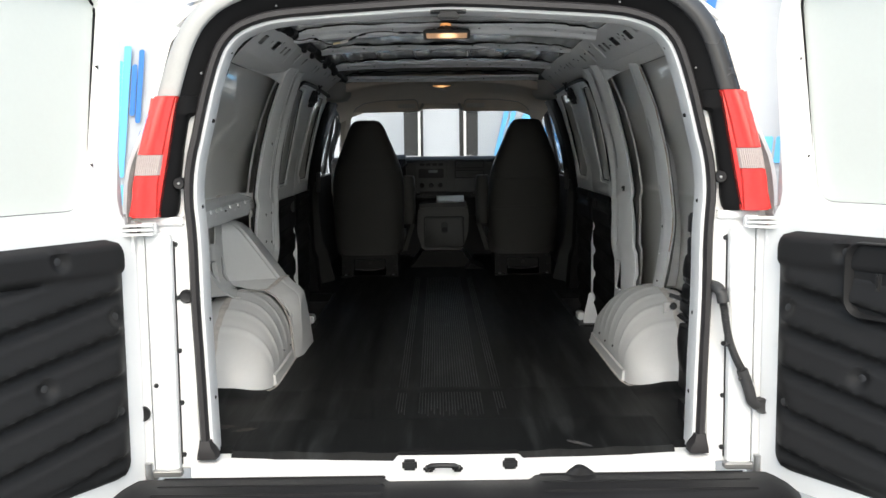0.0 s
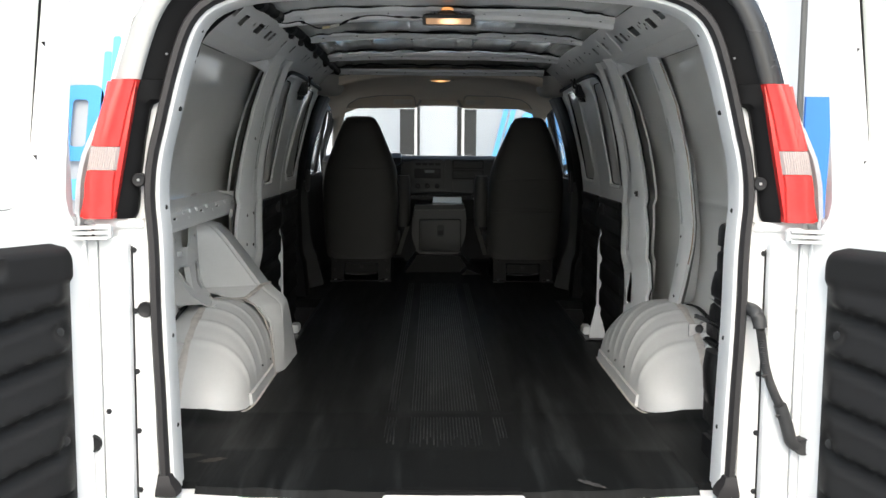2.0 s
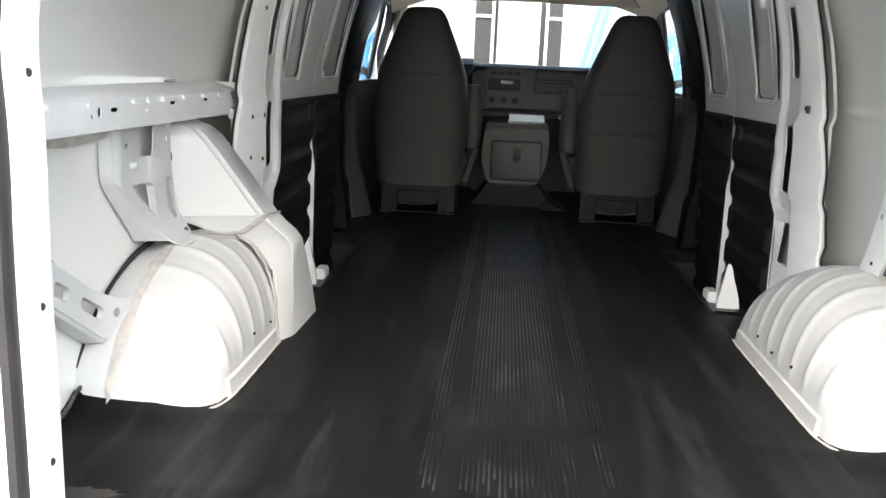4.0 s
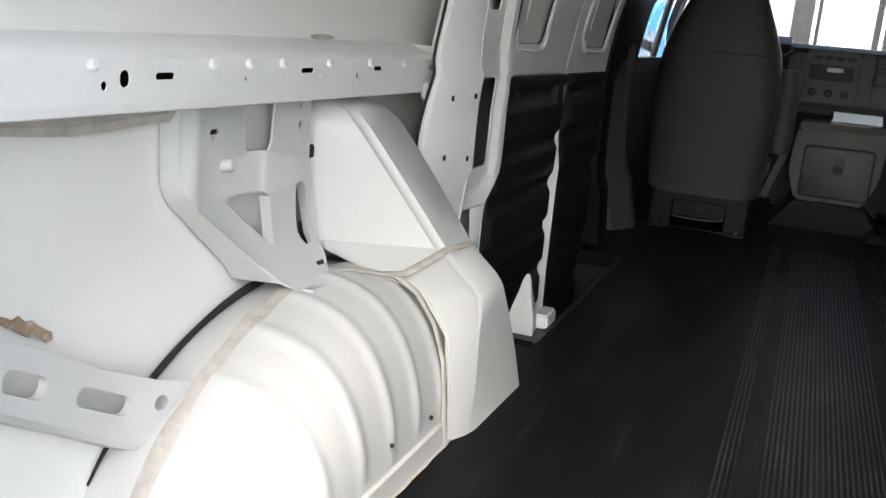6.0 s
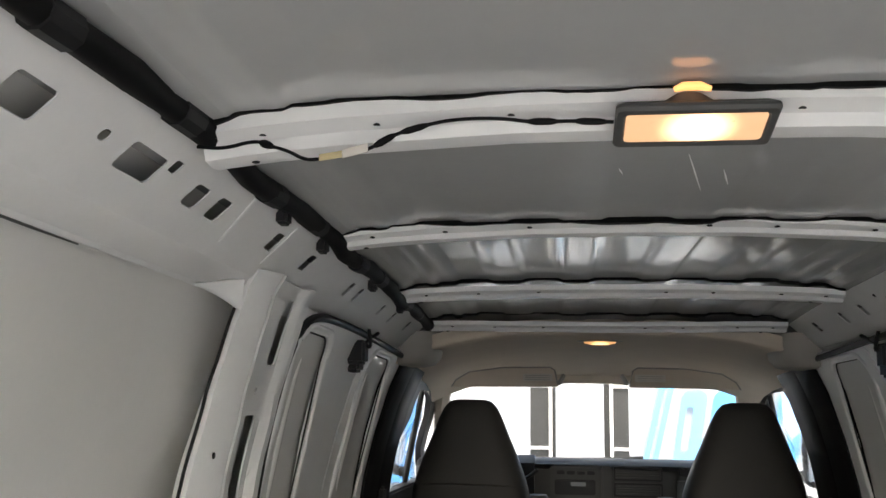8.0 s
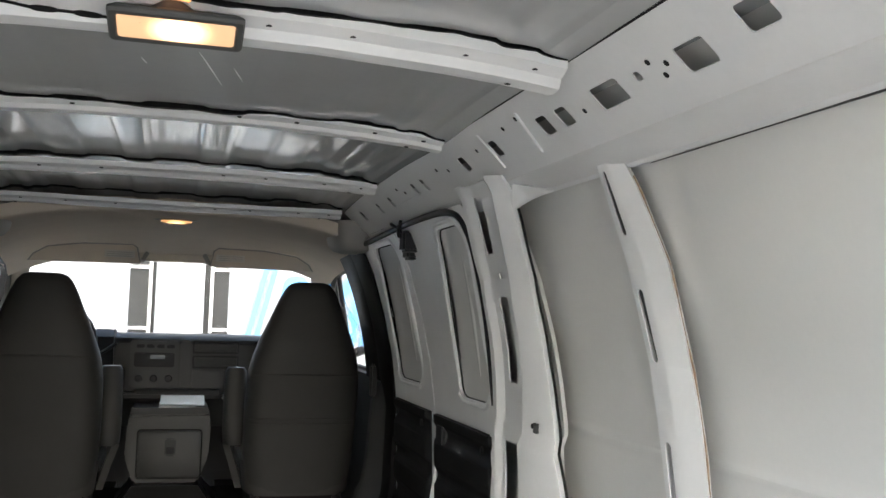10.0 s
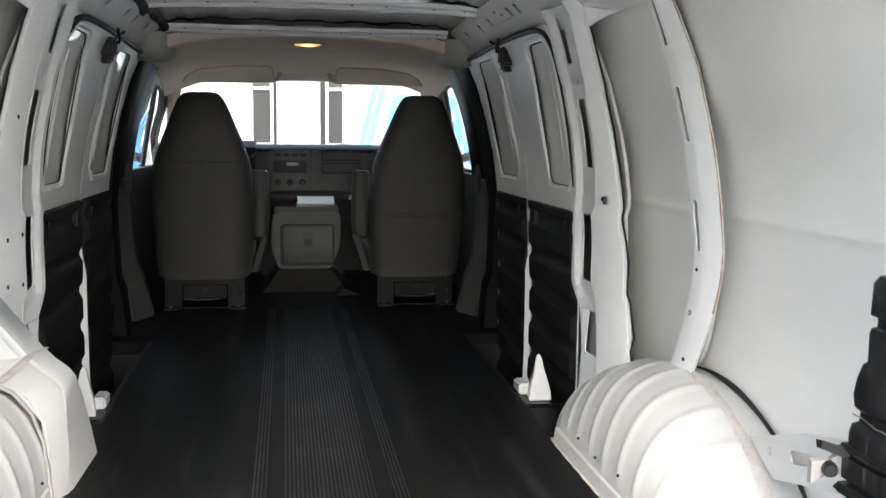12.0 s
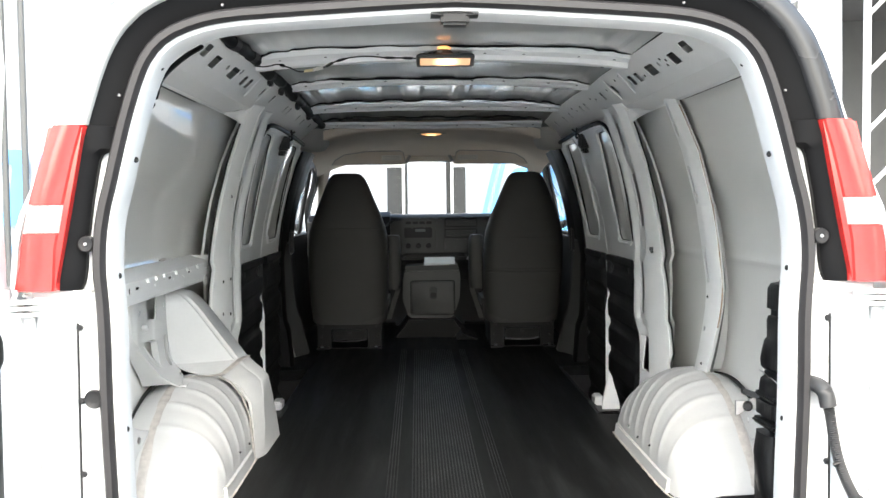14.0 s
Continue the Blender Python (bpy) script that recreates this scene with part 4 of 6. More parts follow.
top = [(0.415 + 0.0105 * k, 1.127 - 0.0054 * k + (0.011 if 2 < k < 6 or 14 < k < 19 else 0.006) * r.uniform(0.7, 1.2)) for k in range(21)]
bot = [(0.415 + 0.0105 * k, 1.127 - 0.0054 * k - (0.010 if 2 < k < 6 or 13 < k < 20 else 0.005) * r.uniform(0.7, 1.2)) for k in range(20, -1, -1)]
part("rust_patch", plate(top + bot, [], lambda u, v: Vector((-(skin_x(v) - 0.006), u, v)), 0.002), RUST, wall, "brown rust and sealer smear")
part("rust_line", tube([(-0.955, y, mat_edge(y) + 0.002 + 0.003 * math.sin(60 * y)) for y in [0.1 + 0.03 * k for k in range(20)]], [0.004 + 0.004 * abs(math.sin(5 * k)) * (1 - k / 30) for k in range(20)], 6), SOIL, wall)

rings = [(0.692, (-0.665, 1.25), (-0.632, 1.33), (-0.625, 1.64), (-0.80, 1.75)), (0.80, (-0.667, 1.25), (-0.634, 1.33), (-0.629, 1.58), (-0.80, 1.70)), (0.90, (-0.675, 1.25), (-0.637, 1.33), (-0.634, 1.515), (-0.80, 1.66)),
         (0.965, (-0.72, 1.245), (-0.641, 1.33), (-0.641, 1.472), (-0.82, 1.62)), (0.985, (-0.77, 1.24), (-0.658, 1.332), (-0.656, 1.470), (-0.83, 1.60)), (1.01, (-0.86, 1.225), (-0.692, 1.336), (-0.687, 1.471), (-0.84, 1.58)), (1.04, (-0.955, 1.215), (-0.728, 1.342), (-0.716, 1.472), (-0.85, 1.56)),
         (1.15, (-0.966, 1.215), (-0.795, 1.298), (-0.79, 1.45), (-0.87, 1.52)), (1.225, (-0.968, 1.213), (-0.839, 1.264), (-0.842, 1.43), (-0.89, 1.49)), (1.255, (-0.970, 1.215), (-0.862, 1.258), (-0.865, 1.42), (-0.90, 1.47)), (1.28, (-0.972, 1.22), (-0.89, 1.262), (-0.892, 1.40), (-0.92, 1.45)), (1.295, (-0.974, 1.23), (-0.935, 1.275), (-0.935, 1.37), (-0.95, 1.42))]
bm = loft([[(x, y, z) for x, y in pts] for z, *pts in rings])
edges = [e for e in bm.edges if abs(e.verts[0].co.z - e.verts[1].co.z) > 0.008 and max(v.co.x for v in e.verts) > -0.962]
bmesh.ops.bevel(bm, geom=edges, offset=0.013, segments=3, affect="EDGES")
cover = part("filler_cover", bm, HOUSE, wall, "white pressed cover over the fuel filler", smooth=40)
part("seam_sealer", tube([(-0.91, 1.12, 0.998), (-0.86, 1.20, 1.008), (-0.80, 1.235, 1.003), (-0.765, 1.255, 1.004), (-0.735, 1.31, 1.027), (-0.722, 1.355, 1.040), (-0.712, 1.41, 1.038), (-0.709, 1.455, 1.036)], [0.006, 0.009, 0.010, 0.013, 0.013, 0.012, 0.012, 0.008], 8, flat=0.3), MASTIC, cover)
part("seam_sealer", tube([(-0.775, 1.248, 0.999), (-0.735, 1.250, 0.975), (-0.697, 1.250, 0.925), (-0.674, 1.250, 0.86), (-0.666, 1.252, 0.79), (-0.660, 1.256, 0.70)], [0.010, 0.009, 0.008, 0.009, 0.010, 0.011], 8, flat=0.4), MASTIC, cover)

# ---- ceiling ----
ceiling = thing("ceiling", "bare grey steel van roof between white bows", "ceiling", kind="structure")
fall_y = line([(1.4, 0.0), (1.64, 0.004), (2.0, 0.014), (2.39, 0.028), (3.02, 0.062), (3.5, 0.085)])
def fall(x, y):
    """How far the roof has come down towards the cab."""
    return fall_y(y) * (1 - 0.55 * min(1.0, abs(x) / 0.6) ** 2)
sheet_y = line([(0.8, 0.004), (1.64, 0.013), (2.32, 0.012), (2.45, 0.018), (3.02, 0.036), (3.5, 0.095)])
def sheet_fall(x, y):
    """The sheet itself stays flatter than the bows under it."""
    return sheet_y(y) * (1 - 0.55 * min(1.0, abs(x) / 0.6) ** 2)
def roof_at(x, y=2.0):
    """Roof sheet with shallow lengthwise pressings."""
    ax = abs(x)
    step = 0.0
    for c, w in ((0.0, 0.068), (0.19, 0.055), (0.37, 0.05), (0.52, 0.035)):
        step = max(step, 0.005 * min(1.0, max(0.0, (w - abs(ax - c)) / 0.014)))
    return roof_z(ax) + step * (0.3 if y < 1.6 else 1.0)
xs = sorted(set([round(-0.66 + 0.02 * k, 3) for k in range(67)] + [round(s_ * (c + q * v), 3) for s_ in (-1, 1) for q in (-1, 1) for c, w in ((0.0, 0.068), (0.19, 0.055), (0.37, 0.05), (0.52, 0.035)) for v in (w, w - 0.014)] + [q * v for q in (-1, 1) for v in (0.46, 0.468, 0.53, 0.538)]))
def crown(y):
    """Slight bulge of the sheet between the bows."""
    ends = (0.04, 0.955, 1.64, 2.39, 3.02, 3.5)
    for a, b in zip(ends, ends[1:]):
        if a <= y <= b:
            return 0.0025 * math.sin(math.pi * (y - a) / (b - a)) ** 2
    return 0.0
bm = loft([[(x, y, roof_at(x, y) + crown(y) - sheet_fall(x, y) + 0.0004 * math.sin(5 * y + 3 * x)) for x in xs] + [(x, y, roof_z(abs(x)) + 0.035 - sheet_fall(x, y)) for x in xs[::-1]] for y in [0.04 + 0.06 * k for k in range(57)]])
part("roof_sheet", bm, ROOF, ceiling, smooth=40)
BOWS = (0.955, 1.64, 2.39, 3.02)
bx = list(np.linspace(-0.576, 0.576, 41))
for i, y in enumerate(BOWS):
    sec = [(-0.058, 0.046), (-0.056, 0.024), (-0.032, 0.014), (-0.024, 0.0), (-0.004, -0.002), (0.004, -0.002), (0.022, 0.001), (0.030, 0.014), (0.052, 0.024), (0.055, 0.046)]
    low = 0.0 if i == 0 else 0.017
    sec = [(a * (1.0 if i == 0 else 0.85), b if b > 0.04 else b + low * (1 - b / 0.046)) for a, b in sec]
    bow = part("roof_bow", loft([[(x, y + a, bow_z(abs(x)) + b - fall(x, y)) for a, b in sec] for x in bx]), INNER, ceiling, "white pressed steel roof bow")
    r = random.Random(i)
    holes = [(x, y - 0.038, bow_z(abs(x)) + 0.018 + 0.5 * low - fall(x, y)) for x in (-0.5, -0.36, -0.2, 0.13, 0.25, 0.42, 0.53)] + [(x, y + 0.0, bow_z(abs(x)) - 0.002 + low - fall(x, y)) for x in (-0.52, 0.5)]
    part("bolt_holes", studs(holes, 0.005, (0, 0, -1), 0.0015), DARK, bow)
    for dy in ((-0.052,) if i == 0 else (-0.045,)):
        rows = []
        for x in np.linspace(-0.575, 0.575, 90):
            lump = 0.0018 * math.sin(7 * x + 2 * i) + 0.0014 * math.sin(17 * x + i) + 0.0012 * math.sin(41 * x + 3 * i) + r.uniform(-0.0006, 0.0006)
            zt = roof_at(x, y - 0.05) + 0.004 - sheet_fall(x, y)
            zb = zt - 0.0085 - lump
            rows.append([(x, y + dy - 0.010 - 0.6 * lump, zb), (x, y + dy + 0.007, zb), (x, y + dy + 0.006, zt), (x, y + dy - 0.006 - 0.8 * lump, zt)])
        part("bow_sealer", loft(rows), SEAL, bow)
# white streaks painted as highlights on the roof sheet
for (xa, ya), (xb, yb) in (((0.039, 1.18), (0.083, 1.382)), ((0.100, 1.26), (0.12, 1.346)), ((-0.055, 1.25), (-0.047, 1.286)), ((-0.201, 0.50), (-0.199, 0.600))):
    pts = [(xa + (xb - xa) * k / 4, ya + (yb - ya) * k / 4) for k in range(5)]
    part("highlight_streak", tube([(x, y, roof_at(x, y) + crown(y) - sheet_fall(x, y) - 0.0002) for x, y in pts], [0.0004, 0.0010, 0.0013, 0.0009, 0.0004], 6, flat=0.4), INNER, ceiling)
# rear header and its striker
part("rear_header", loft([[(x, 0.04, bow_z(abs(x)) - 0.022), (x, 0.12, bow_z(abs(x)) - 0.005), (x, 0.20, bow_z(abs(x)) + 0.02), (x, 0.20, roof_z(abs(x)) + 0.01), (x, 0.04, roof_z(abs(x)) + 0.01)] for x in bx]), INNER, ceiling)
striker = thing("door_striker", "black steel door striker under the rear header", "striker", at=(0, 0.03, 1.96))
part("plate", boxed(-0.055, 0.055, 0.0, 0.05, 1.985, 2.0, 0.004), BLACK, striker)
part("hook", boxed(-0.03, 0.03, -0.012, 0.03, 1.962, 1.986, 0.006), BLACK, striker)

# black conduit along the left rail
conduit = thing("wiring_conduit", "black taped wiring conduit along the roof rail", "conduit", at=(-0.572, 1.5, 2.03))
def conduit_at(y):
    return Vector((-0.572 - 0.004 * math.sin(20 * (y - 0.1)), y, 2.028 + 0.006 * math.sin(10.5 * (y - 0.1)) - fall(0.57, y)))
part("sleeve", tube([conduit_at(0.1 + 0.1 * k) for k in range(29)], [0.0175 + 0.0025 * math.sin(2.5 * k) for k in range(29)], 10), SEAL, conduit, smooth=60)
for k in range(9):
    y = 0.22 + 0.31 * k + 0.04 * math.sin(3 * k)
    part("tape", tube([conduit_at(y), conduit_at(y + 0.02), conduit_at(y + 0.05)], 0.0195, 10), BLACK, conduit, "glossy black tape")
for y in (1.3, 1.56, 2.05, 2.45):
    c = boxed(-0.60, -0.58, y, y + 0.03, 2.0 - fall(0.58, y), 2.03 - fall(0.58, y), 0.004)
    solo("conduit_clip", c, BLACK, "black plastic clip holding the conduit", "clip", "conduit clips")

# headliner, caps and visors of the cab
prof = [(3.085, 2.015), (3.088, 1.992), (3.10, 1.985), (3.2, 1.984), (3.4, 1.986), (3.8, 1.982), (4.10, 1.968), (4.30, 1.945), (4.46, 1.905)]
hx = list(np.linspace(-0.76, 0.76, 33))
side_drop = lambda x: 0.13 * (abs(x) / 0.76) ** 3.2
bm = loft([[(x, y, z - side_drop(x)) for x in hx] + [(x, y, z - side_drop(x) + 0.02) for x in hx[::-1]] for y, z in prof])
part("headliner", bm, LINER, ceiling, "beige cloth headliner of the cab", smooth=60)
for s in (-1, 1):
    part("corner_cap", loft([ellipse_ring(s * 0.66, 3.19 + 0.1 * (2.0 - z), z, w, 0.145 + w - 0.10, 20, 2.6) for z, w in ((1.878, 0.045), (1.886, 0.075), (1.91, 0.094), (1.95, 0.102), (1.99, 0.10))]), LINERGREY, ceiling, "grey plastic corner cap", smooth=70)
    vis = thing("sun_visor", "folded beige cloth sun visor with a label", "sun visor", "sun visors", at=(s * 0.38, 4.2, 1.88))
    outline = [(0.155, 1.845), (0.17, 1.915), (0.19, 1.928), (0.40, 1.925), (0.55, 1.905), (0.61, 1.87), (0.63, 1.84)]
    part("pad", loft([[(s * x, 4.13 + d - 0.3 * (z - 1.84), z) for x, z in outline] for d in (0.0, 0.028)]), LINER, vis)
    # darker line that paints the shadow gap round the visor
    part("edge_shade", tube([(s * x, 4.126 - 0.3 * (z - 1.84), z) for x, z in outline], 0.0035, 6), LINERGREY, vis, "grey edge line painted as a shadow gap")
    part("label", boxed(s * 0.18, s * 0.31, 4.102, 4.116, 1.868, 1.90), LABEL, vis, "pale paper label with unreadable print")
    for k in range(3):
        part("print_bar", boxed(s * 0.19, s * 0.30, 4.1005, 4.1018, 1.873 + 0.009 * k, 1.8745 + 0.009 * k), LINERGREY, vis)
    part("hinge", tube([(s * 0.15, 4.19, 1.86), (s * 0.13, 4.22, 1.90)], 0.01, 8), LINERGREY, vis)

# lamps
lamp = thing("work_lamp", "dark rectangular lamp with a warm lit lens on the first bow", "lamp", at=(0, 0.90, 2.04))
def lamp_ring(w, y0, y1, z, r=0.006):
    return [(0.006 + u, v, z - 0.24 * (v - 0.89)) for u, v in rounded(-w, w, y0, y1, r, 3)]
part("housing", loft([lamp_ring(0.066, 0.870, 0.918, 2.036), lamp_ring(0.080, 0.858, 0.926, 2.031), lamp_ring(0.088, 0.850, 0.930, 2.024), lamp_ring(0.0885, 0.849, 0.931, 2.020), lamp_ring(0.086, 0.852, 0.928, 2.0165), lamp_ring(0.079, 0.860, 0.922, 2.0165), lamp_ring(0.077, 0.862, 0.920, 2.0185)]), GREY, lamp, "dark grey plastic housing")
part("lens", loft([lamp_ring(0.0765, 0.8625, 0.9195, 2.021), lamp_ring(0.0765, 0.8625, 0.9195, 2.018), lamp_ring(0.072, 0.866, 0.916, 2.017)]), LAMP, lamp, "warm glowing lens")
part("holder", loft([ellipse_ring(0.0, 0.885, z, w, 0.010, 14, 2) for z, w in ((2.036, 0.034), (2.046, 0.030), (2.055, 0.014))]), GREY, lamp)
part("back_bulb", tube([(-0.018, 0.866, 2.054), (-0.008, 0.864, 2.057), (0.010, 0.864, 2.057), (0.022, 0.866, 2.054)], [0.003, 0.005, 0.005, 0.003], 10), BACKGLOW, lamp)
part("bracket", boxed(-0.045, -0.038, 0.875, 0.93, 2.02, 2.045, 0.002), GREY, lamp)
part("bracket", boxed(0.043, 0.05, 0.875, 0.93, 2.02, 2.045, 0.002), GREY, lamp)
cord = thing("lamp_cord", "thin black lamp wire with taped joints along the bow", "cord", at=(-0.3, 0.92, 2.04))
way = smoothed([(-0.082, 0.902, 2.030), (-0.131, 0.900, 2.032), (-0.173, 0.900, 2.031), (-0.215, 0.898, 2.037), (-0.268, 0.898, 2.036), (-0.30, 0.899, 2.030), (-0.342, 0.900, 2.018), (-0.368, 0.900, 2.000), (-0.426, 0.902, 1.992), (-0.443, 0.902, 1.992), (-0.463, 0.900, 2.003), (-0.485, 0.899, 2.009), (-0.503, 0.898, 2.016), (-0.541, 0.898, 2.006), (-0.575, 0.900, 2.010)], 2)
part("wire", tube(way, 0.0022, 6), SEAL, cord)
for a, b, r_ in ((2, 5, 0.0042), (7, 10, 0.0042), (21, 24, 0.0042), (25, 28, 0.0045), (45, 48, 0.0048)):
    part("joint", tube([way[a], way[a].lerp(way[b], 0.25), way[a].lerp(way[b], 0.75), way[b]], [r_ * 0.7, r_, r_ * 1.05, r_ * 0.7], 8), SEAL, cord)
part("tag", loft([[(x, 0.897, z), (x, 0.899, z), (x, 0.899, z + 0.008), (x, 0.897, z + 0.008)] for x, z in ((-0.424, 1.989), (-0.397, 1.993))]), TAG, cord, "yellowed plastic tag")
part("tag", loft([[(x, 0.896, z), (x, 0.899, z), (x, 0.899, z + 0.010), (x, 0.896, z + 0.010)] for x, z in ((-0.396, 1.992), (-0.366, 1.999))]), LABEL, cord, "pale plastic connector")
dome = thing("dome_light", "small lit oval dome light in the headliner", "lamp", at=(0, 3.38, 1.985))
part("bezel", loft([ellipse_ring(0, 3.38, z, w, d, 20, 2.2) for z, w, d in ((2.0, 0.085, 0.045), (1.985, 0.085, 0.045), (1.982, 0.075, 0.036))]), LINERGREY, dome)
part("lens", loft([ellipse_ring(0, 3.38, z, w, d, 20, 2.2) for z, w, d in ((1.984, 0.060, 0.03), (1.977, 0.056, 0.027), (1.973, 0.035, 0.015))]), DOME, dome, "warm lit lens")

# ---- rear door frame ----
half = [(0.724, 0.69), (0.727, 0.80), (0.731, 0.96), (0.736, 1.10), (0.738, 1.2), (0.738, 1.32), (0.741, 1.39), (0.746, 1.45), (0.743, 1.52), (0.733, 1.58), (0.719, 1.63), (0.702, 1.70), (0.682, 1.775), (0.656, 1.856), (0.634, 1.90), (0.60, 1.934), (0.545, 1.958), (0.48, 1.972), (0.36, 1.981), (0.24, 1.988), (0.11, 1.996), (0, 2.0)]
half = [(p.x, p.y) for p in smoothed([Vector(p) for p in half], 1)]
ring = half + [(-x, z) for x, z in half[-2::-1]]
rear = thing("rear_frame", "white rear door frame with a black rubber seal", "door frame", kind="structure")
# flange: narrow rounded face and a deep return into the load space
rows = [[(x, y, z) for (x, z), y in zip(way_, (0.03, 0.002, -0.001, 0.001, 0.012, 0.05, 0.078, 0.082, 0.03))] for way_ in zip(*(offset(ring, d_) for d_ in (0.016, 0.014, -0.005, -0.009, -0.012, -0.0132, -0.0135, -0.008, 0.008)))]
part("flange", loft(rows), WHITE, rear, smooth=22)
seal_rows = []
for a, b, c, d in zip(offset(ring, 0.0), offset(ring, 0.006), offset(ring, 0.019), offset(ring, 0.026)):
    seal_rows.append([(a[0], 0.006, a[1]), (a[0], -0.012, a[1]), (b[0], -0.024, b[1]), (c[0], -0.024, c[1]), (d[0], -0.010, d[1]), (d[0], 0.015, d[1])])
part("door_seal", loft(seal_rows), DOORSEAL, rear, "black rubber door seal", smooth=60)
part("trough", band(offset(ring, 0.018), 0.02, offset(ring, 0.12), 0.02, 0.07), WHITE, rear)
# inner return from the flange to the side sheets
part("inner_return", loft([[(x, 0.076, z), (x, 0.081, z), (math.copysign(min(abs(x) + 0.24, skin_x(max(z, 0.7)) if z < 1.95 else abs(x) + 0.05), x) if abs(x) > 0.3 else x, 0.13, z + (0.05 if z > 1.9 else 0))] for x, z in offset(ring, -0.012)], closed=False), INNER, rear)
for sx in (-1, 1):
    for x, z in ((0.631, 1.884), (0.690, 1.687), (0.7325, 1.436), (0.7245, 1.10), (0.717, 0.86)):
        part("bolt_hole", studs([(sx * x, 0.045, z)], 0.0065, (-sx * 0.9, -0.4, 0), 0.003), DARK, rear)
ends = [(s * 0.722, s) for s in (-1, 1)]
for x, s in ends:
    part("seal_end", loft([[(s * a, -0.026 - k, z), (s * b, -0.026 - k, z), (s * (b + 0.004), 0.012, z), (s * (a - 0.004), 0.012, z)] for z, a, b, k in ((0.745, 0.722, 0.751, 0.0), (0.725, 0.717, 0.753, 0.004), (0.708, 0.705, 0.757, 0.006), (0.690, 0.704, 0.759, 0.004))]), DOORSEAL, rear, smooth=60)
    # corner post below the lamp: bolted face, plugs, and the hinge cover strip
    face = part("corner_post", boxed(s * 0.755, s * 0.90, 0.0, 0.10, 0.655, 1.405, 0.004), WHITE, rear)
    part("fill_strip", boxed(s * 0.884, s * 0.935, -0.04, 0.05, 0.62, 1.36, 0.004), WHITE, face)
    for z in (1.33, 1.173, 1.015, 0.858, 0.70):
        part("bolt", studs([(s * 0.803, 0.0, z)], 0.0075, (0, -1, 0), 0.007, 6), BLACK, face)
    part("cover_strip", loft([[(s * a, -0.008, z), (s * (a + 0.002), -0.026, z), (s * (a + 0.008), -0.031, z), (s * 0.880, -0.031, z), (s * 0.886, -0.02, z), (s * 0.886, 0.012, z), (s * a, 0.012, z)] for z, a in ((0.665, 0.812), (1.345, 0.810), (1.360, 0.813), (1.366, 0.820))]), WHITE, face)
    part("strip_gap", tube([(s * 0.8095, -0.002, 0.67), (s * 0.8075, -0.002, 1.34)], 0.0022, 6), DARK, face)
    if s < 0:
        for x, y, z, r in ((0.777, 0.0, 1.177, 0.0205), (0.908, -0.04, 0.837, 0.023)):
            part("plug", loft([[(s * x + q * r * math.cos(a), y - h, z + q * r * math.sin(a)) for a in [math.pi * k / 9 for k in range(18)]] for q, h in ((1.0, 0.0), (1.0, 0.006), (0.9, 0.009), (0.78, 0.007), (0.3, 0.006))]), BLACK, face, "round black rubber plug")
        part("bolt", studs([(s * 0.868, -0.031, 0.918)], 0.0075, (0, -1, 0), 0.006, 6), BLACK, face)
    part("ledge", boxed(s * 0.775, s * 0.90, -0.01, 0.10, 1.385, 1.41, 0.004), WHITE, face)
    hinge = part("hinge", boxed(s * 0.845, s * 0.885, -0.05, -0.028, 1.362, 1.398, 0.004), WHITE, rear, "white painted door hinge")
    for z, w in ((1.366, 0.935), (1.379, 0.955), (1.392, 0.945)):
        part("leaf", loft([[(s * x, y, zz) for x, y in ((0.85, -0.03), (0.85, -0.062), (w - 0.02, -0.085), (w - 0.004, -0.082), (w, -0.068), (w - 0.008, -0.05))] for zz in (z - 0.0035, z + 0.0035)]), WHITE, hinge)
    for x in (0.928, 0.952):
        part("knuckle", tube([(s * x, -0.068, 1.394), (s * x, -0.068, 1.418), (s * (x - 0.004), -0.068, 1.424)], [0.0085, 0.0085, 0.005], 10), STEELGREY, hinge)
    part("arm", loft([[(s * 0.905, -0.055, z), (s * w, -0.06, z), (s * w, -0.045, z), (s * 0.905, -0.042, z)] for z, w in ((1.362, 0.942), (1.345, 0.925), (1.315, 0.910))]), WHITE, hinge)
    hinge2 = part("hinge", boxed(s * 0.80, s * 0.93, -0.05, -0.02, 0.645, 0.665, 0.004), STEEL, rear, "bare steel door hinge")
    part("pin", tube([(s * 0.895, -0.05, 0.63), (s * 0.895, -0.05, 0.69)], 0.011, 10), STEEL, hinge2)
    # tail light
    tl = thing("tail_light", "tall red tail light with a clear reversing lens", "tail light", "tail lights", at=(s * 0.86, 0.02, 1.41))
    edge_in = line([(1.41, 0.838), (1.5, 0.832), (1.6, 0.812), (1.7, 0.787), (1.755, 0.770)])
    edge_out = line([(1.41, 0.925), (1.5, 0.918), (1.6, 0.897), (1.7, 0.866), (1.755, 0.843)])
    def lens_rings(za, zb, flutes=0):
        out = []
        for z in fine((za, zb), 0.03):
            a, b = edge_in(z), edge_out(z)
            front = [(a + 0.006 + (b - a - 0.018) * k / 24, -0.046 - 0.006 * math.sin(math.pi * k / 24) - flutes * 0.0022 * (k % 2)) for k in range(25)]
            out.append([(s * a, 0.06, z), (s * a, -0.036, z)] + [(s * x_, y_, z) for x_, y_ in front] + [(s * b, -0.015, z), (s * (b + 0.01), 0.06, z)])
        return out
    part("lens_red", loft(lens_rings(1.592, 1.755)), RED, tl, "red lens")
    part("lens_clear", loft(lens_rings(1.533, 1.590, 1)), CLEARLENS, tl, "clear fluted lens", smooth=20)
    part("lens_red", loft(lens_rings(1.412, 1.531)), RED, tl, "red lens")
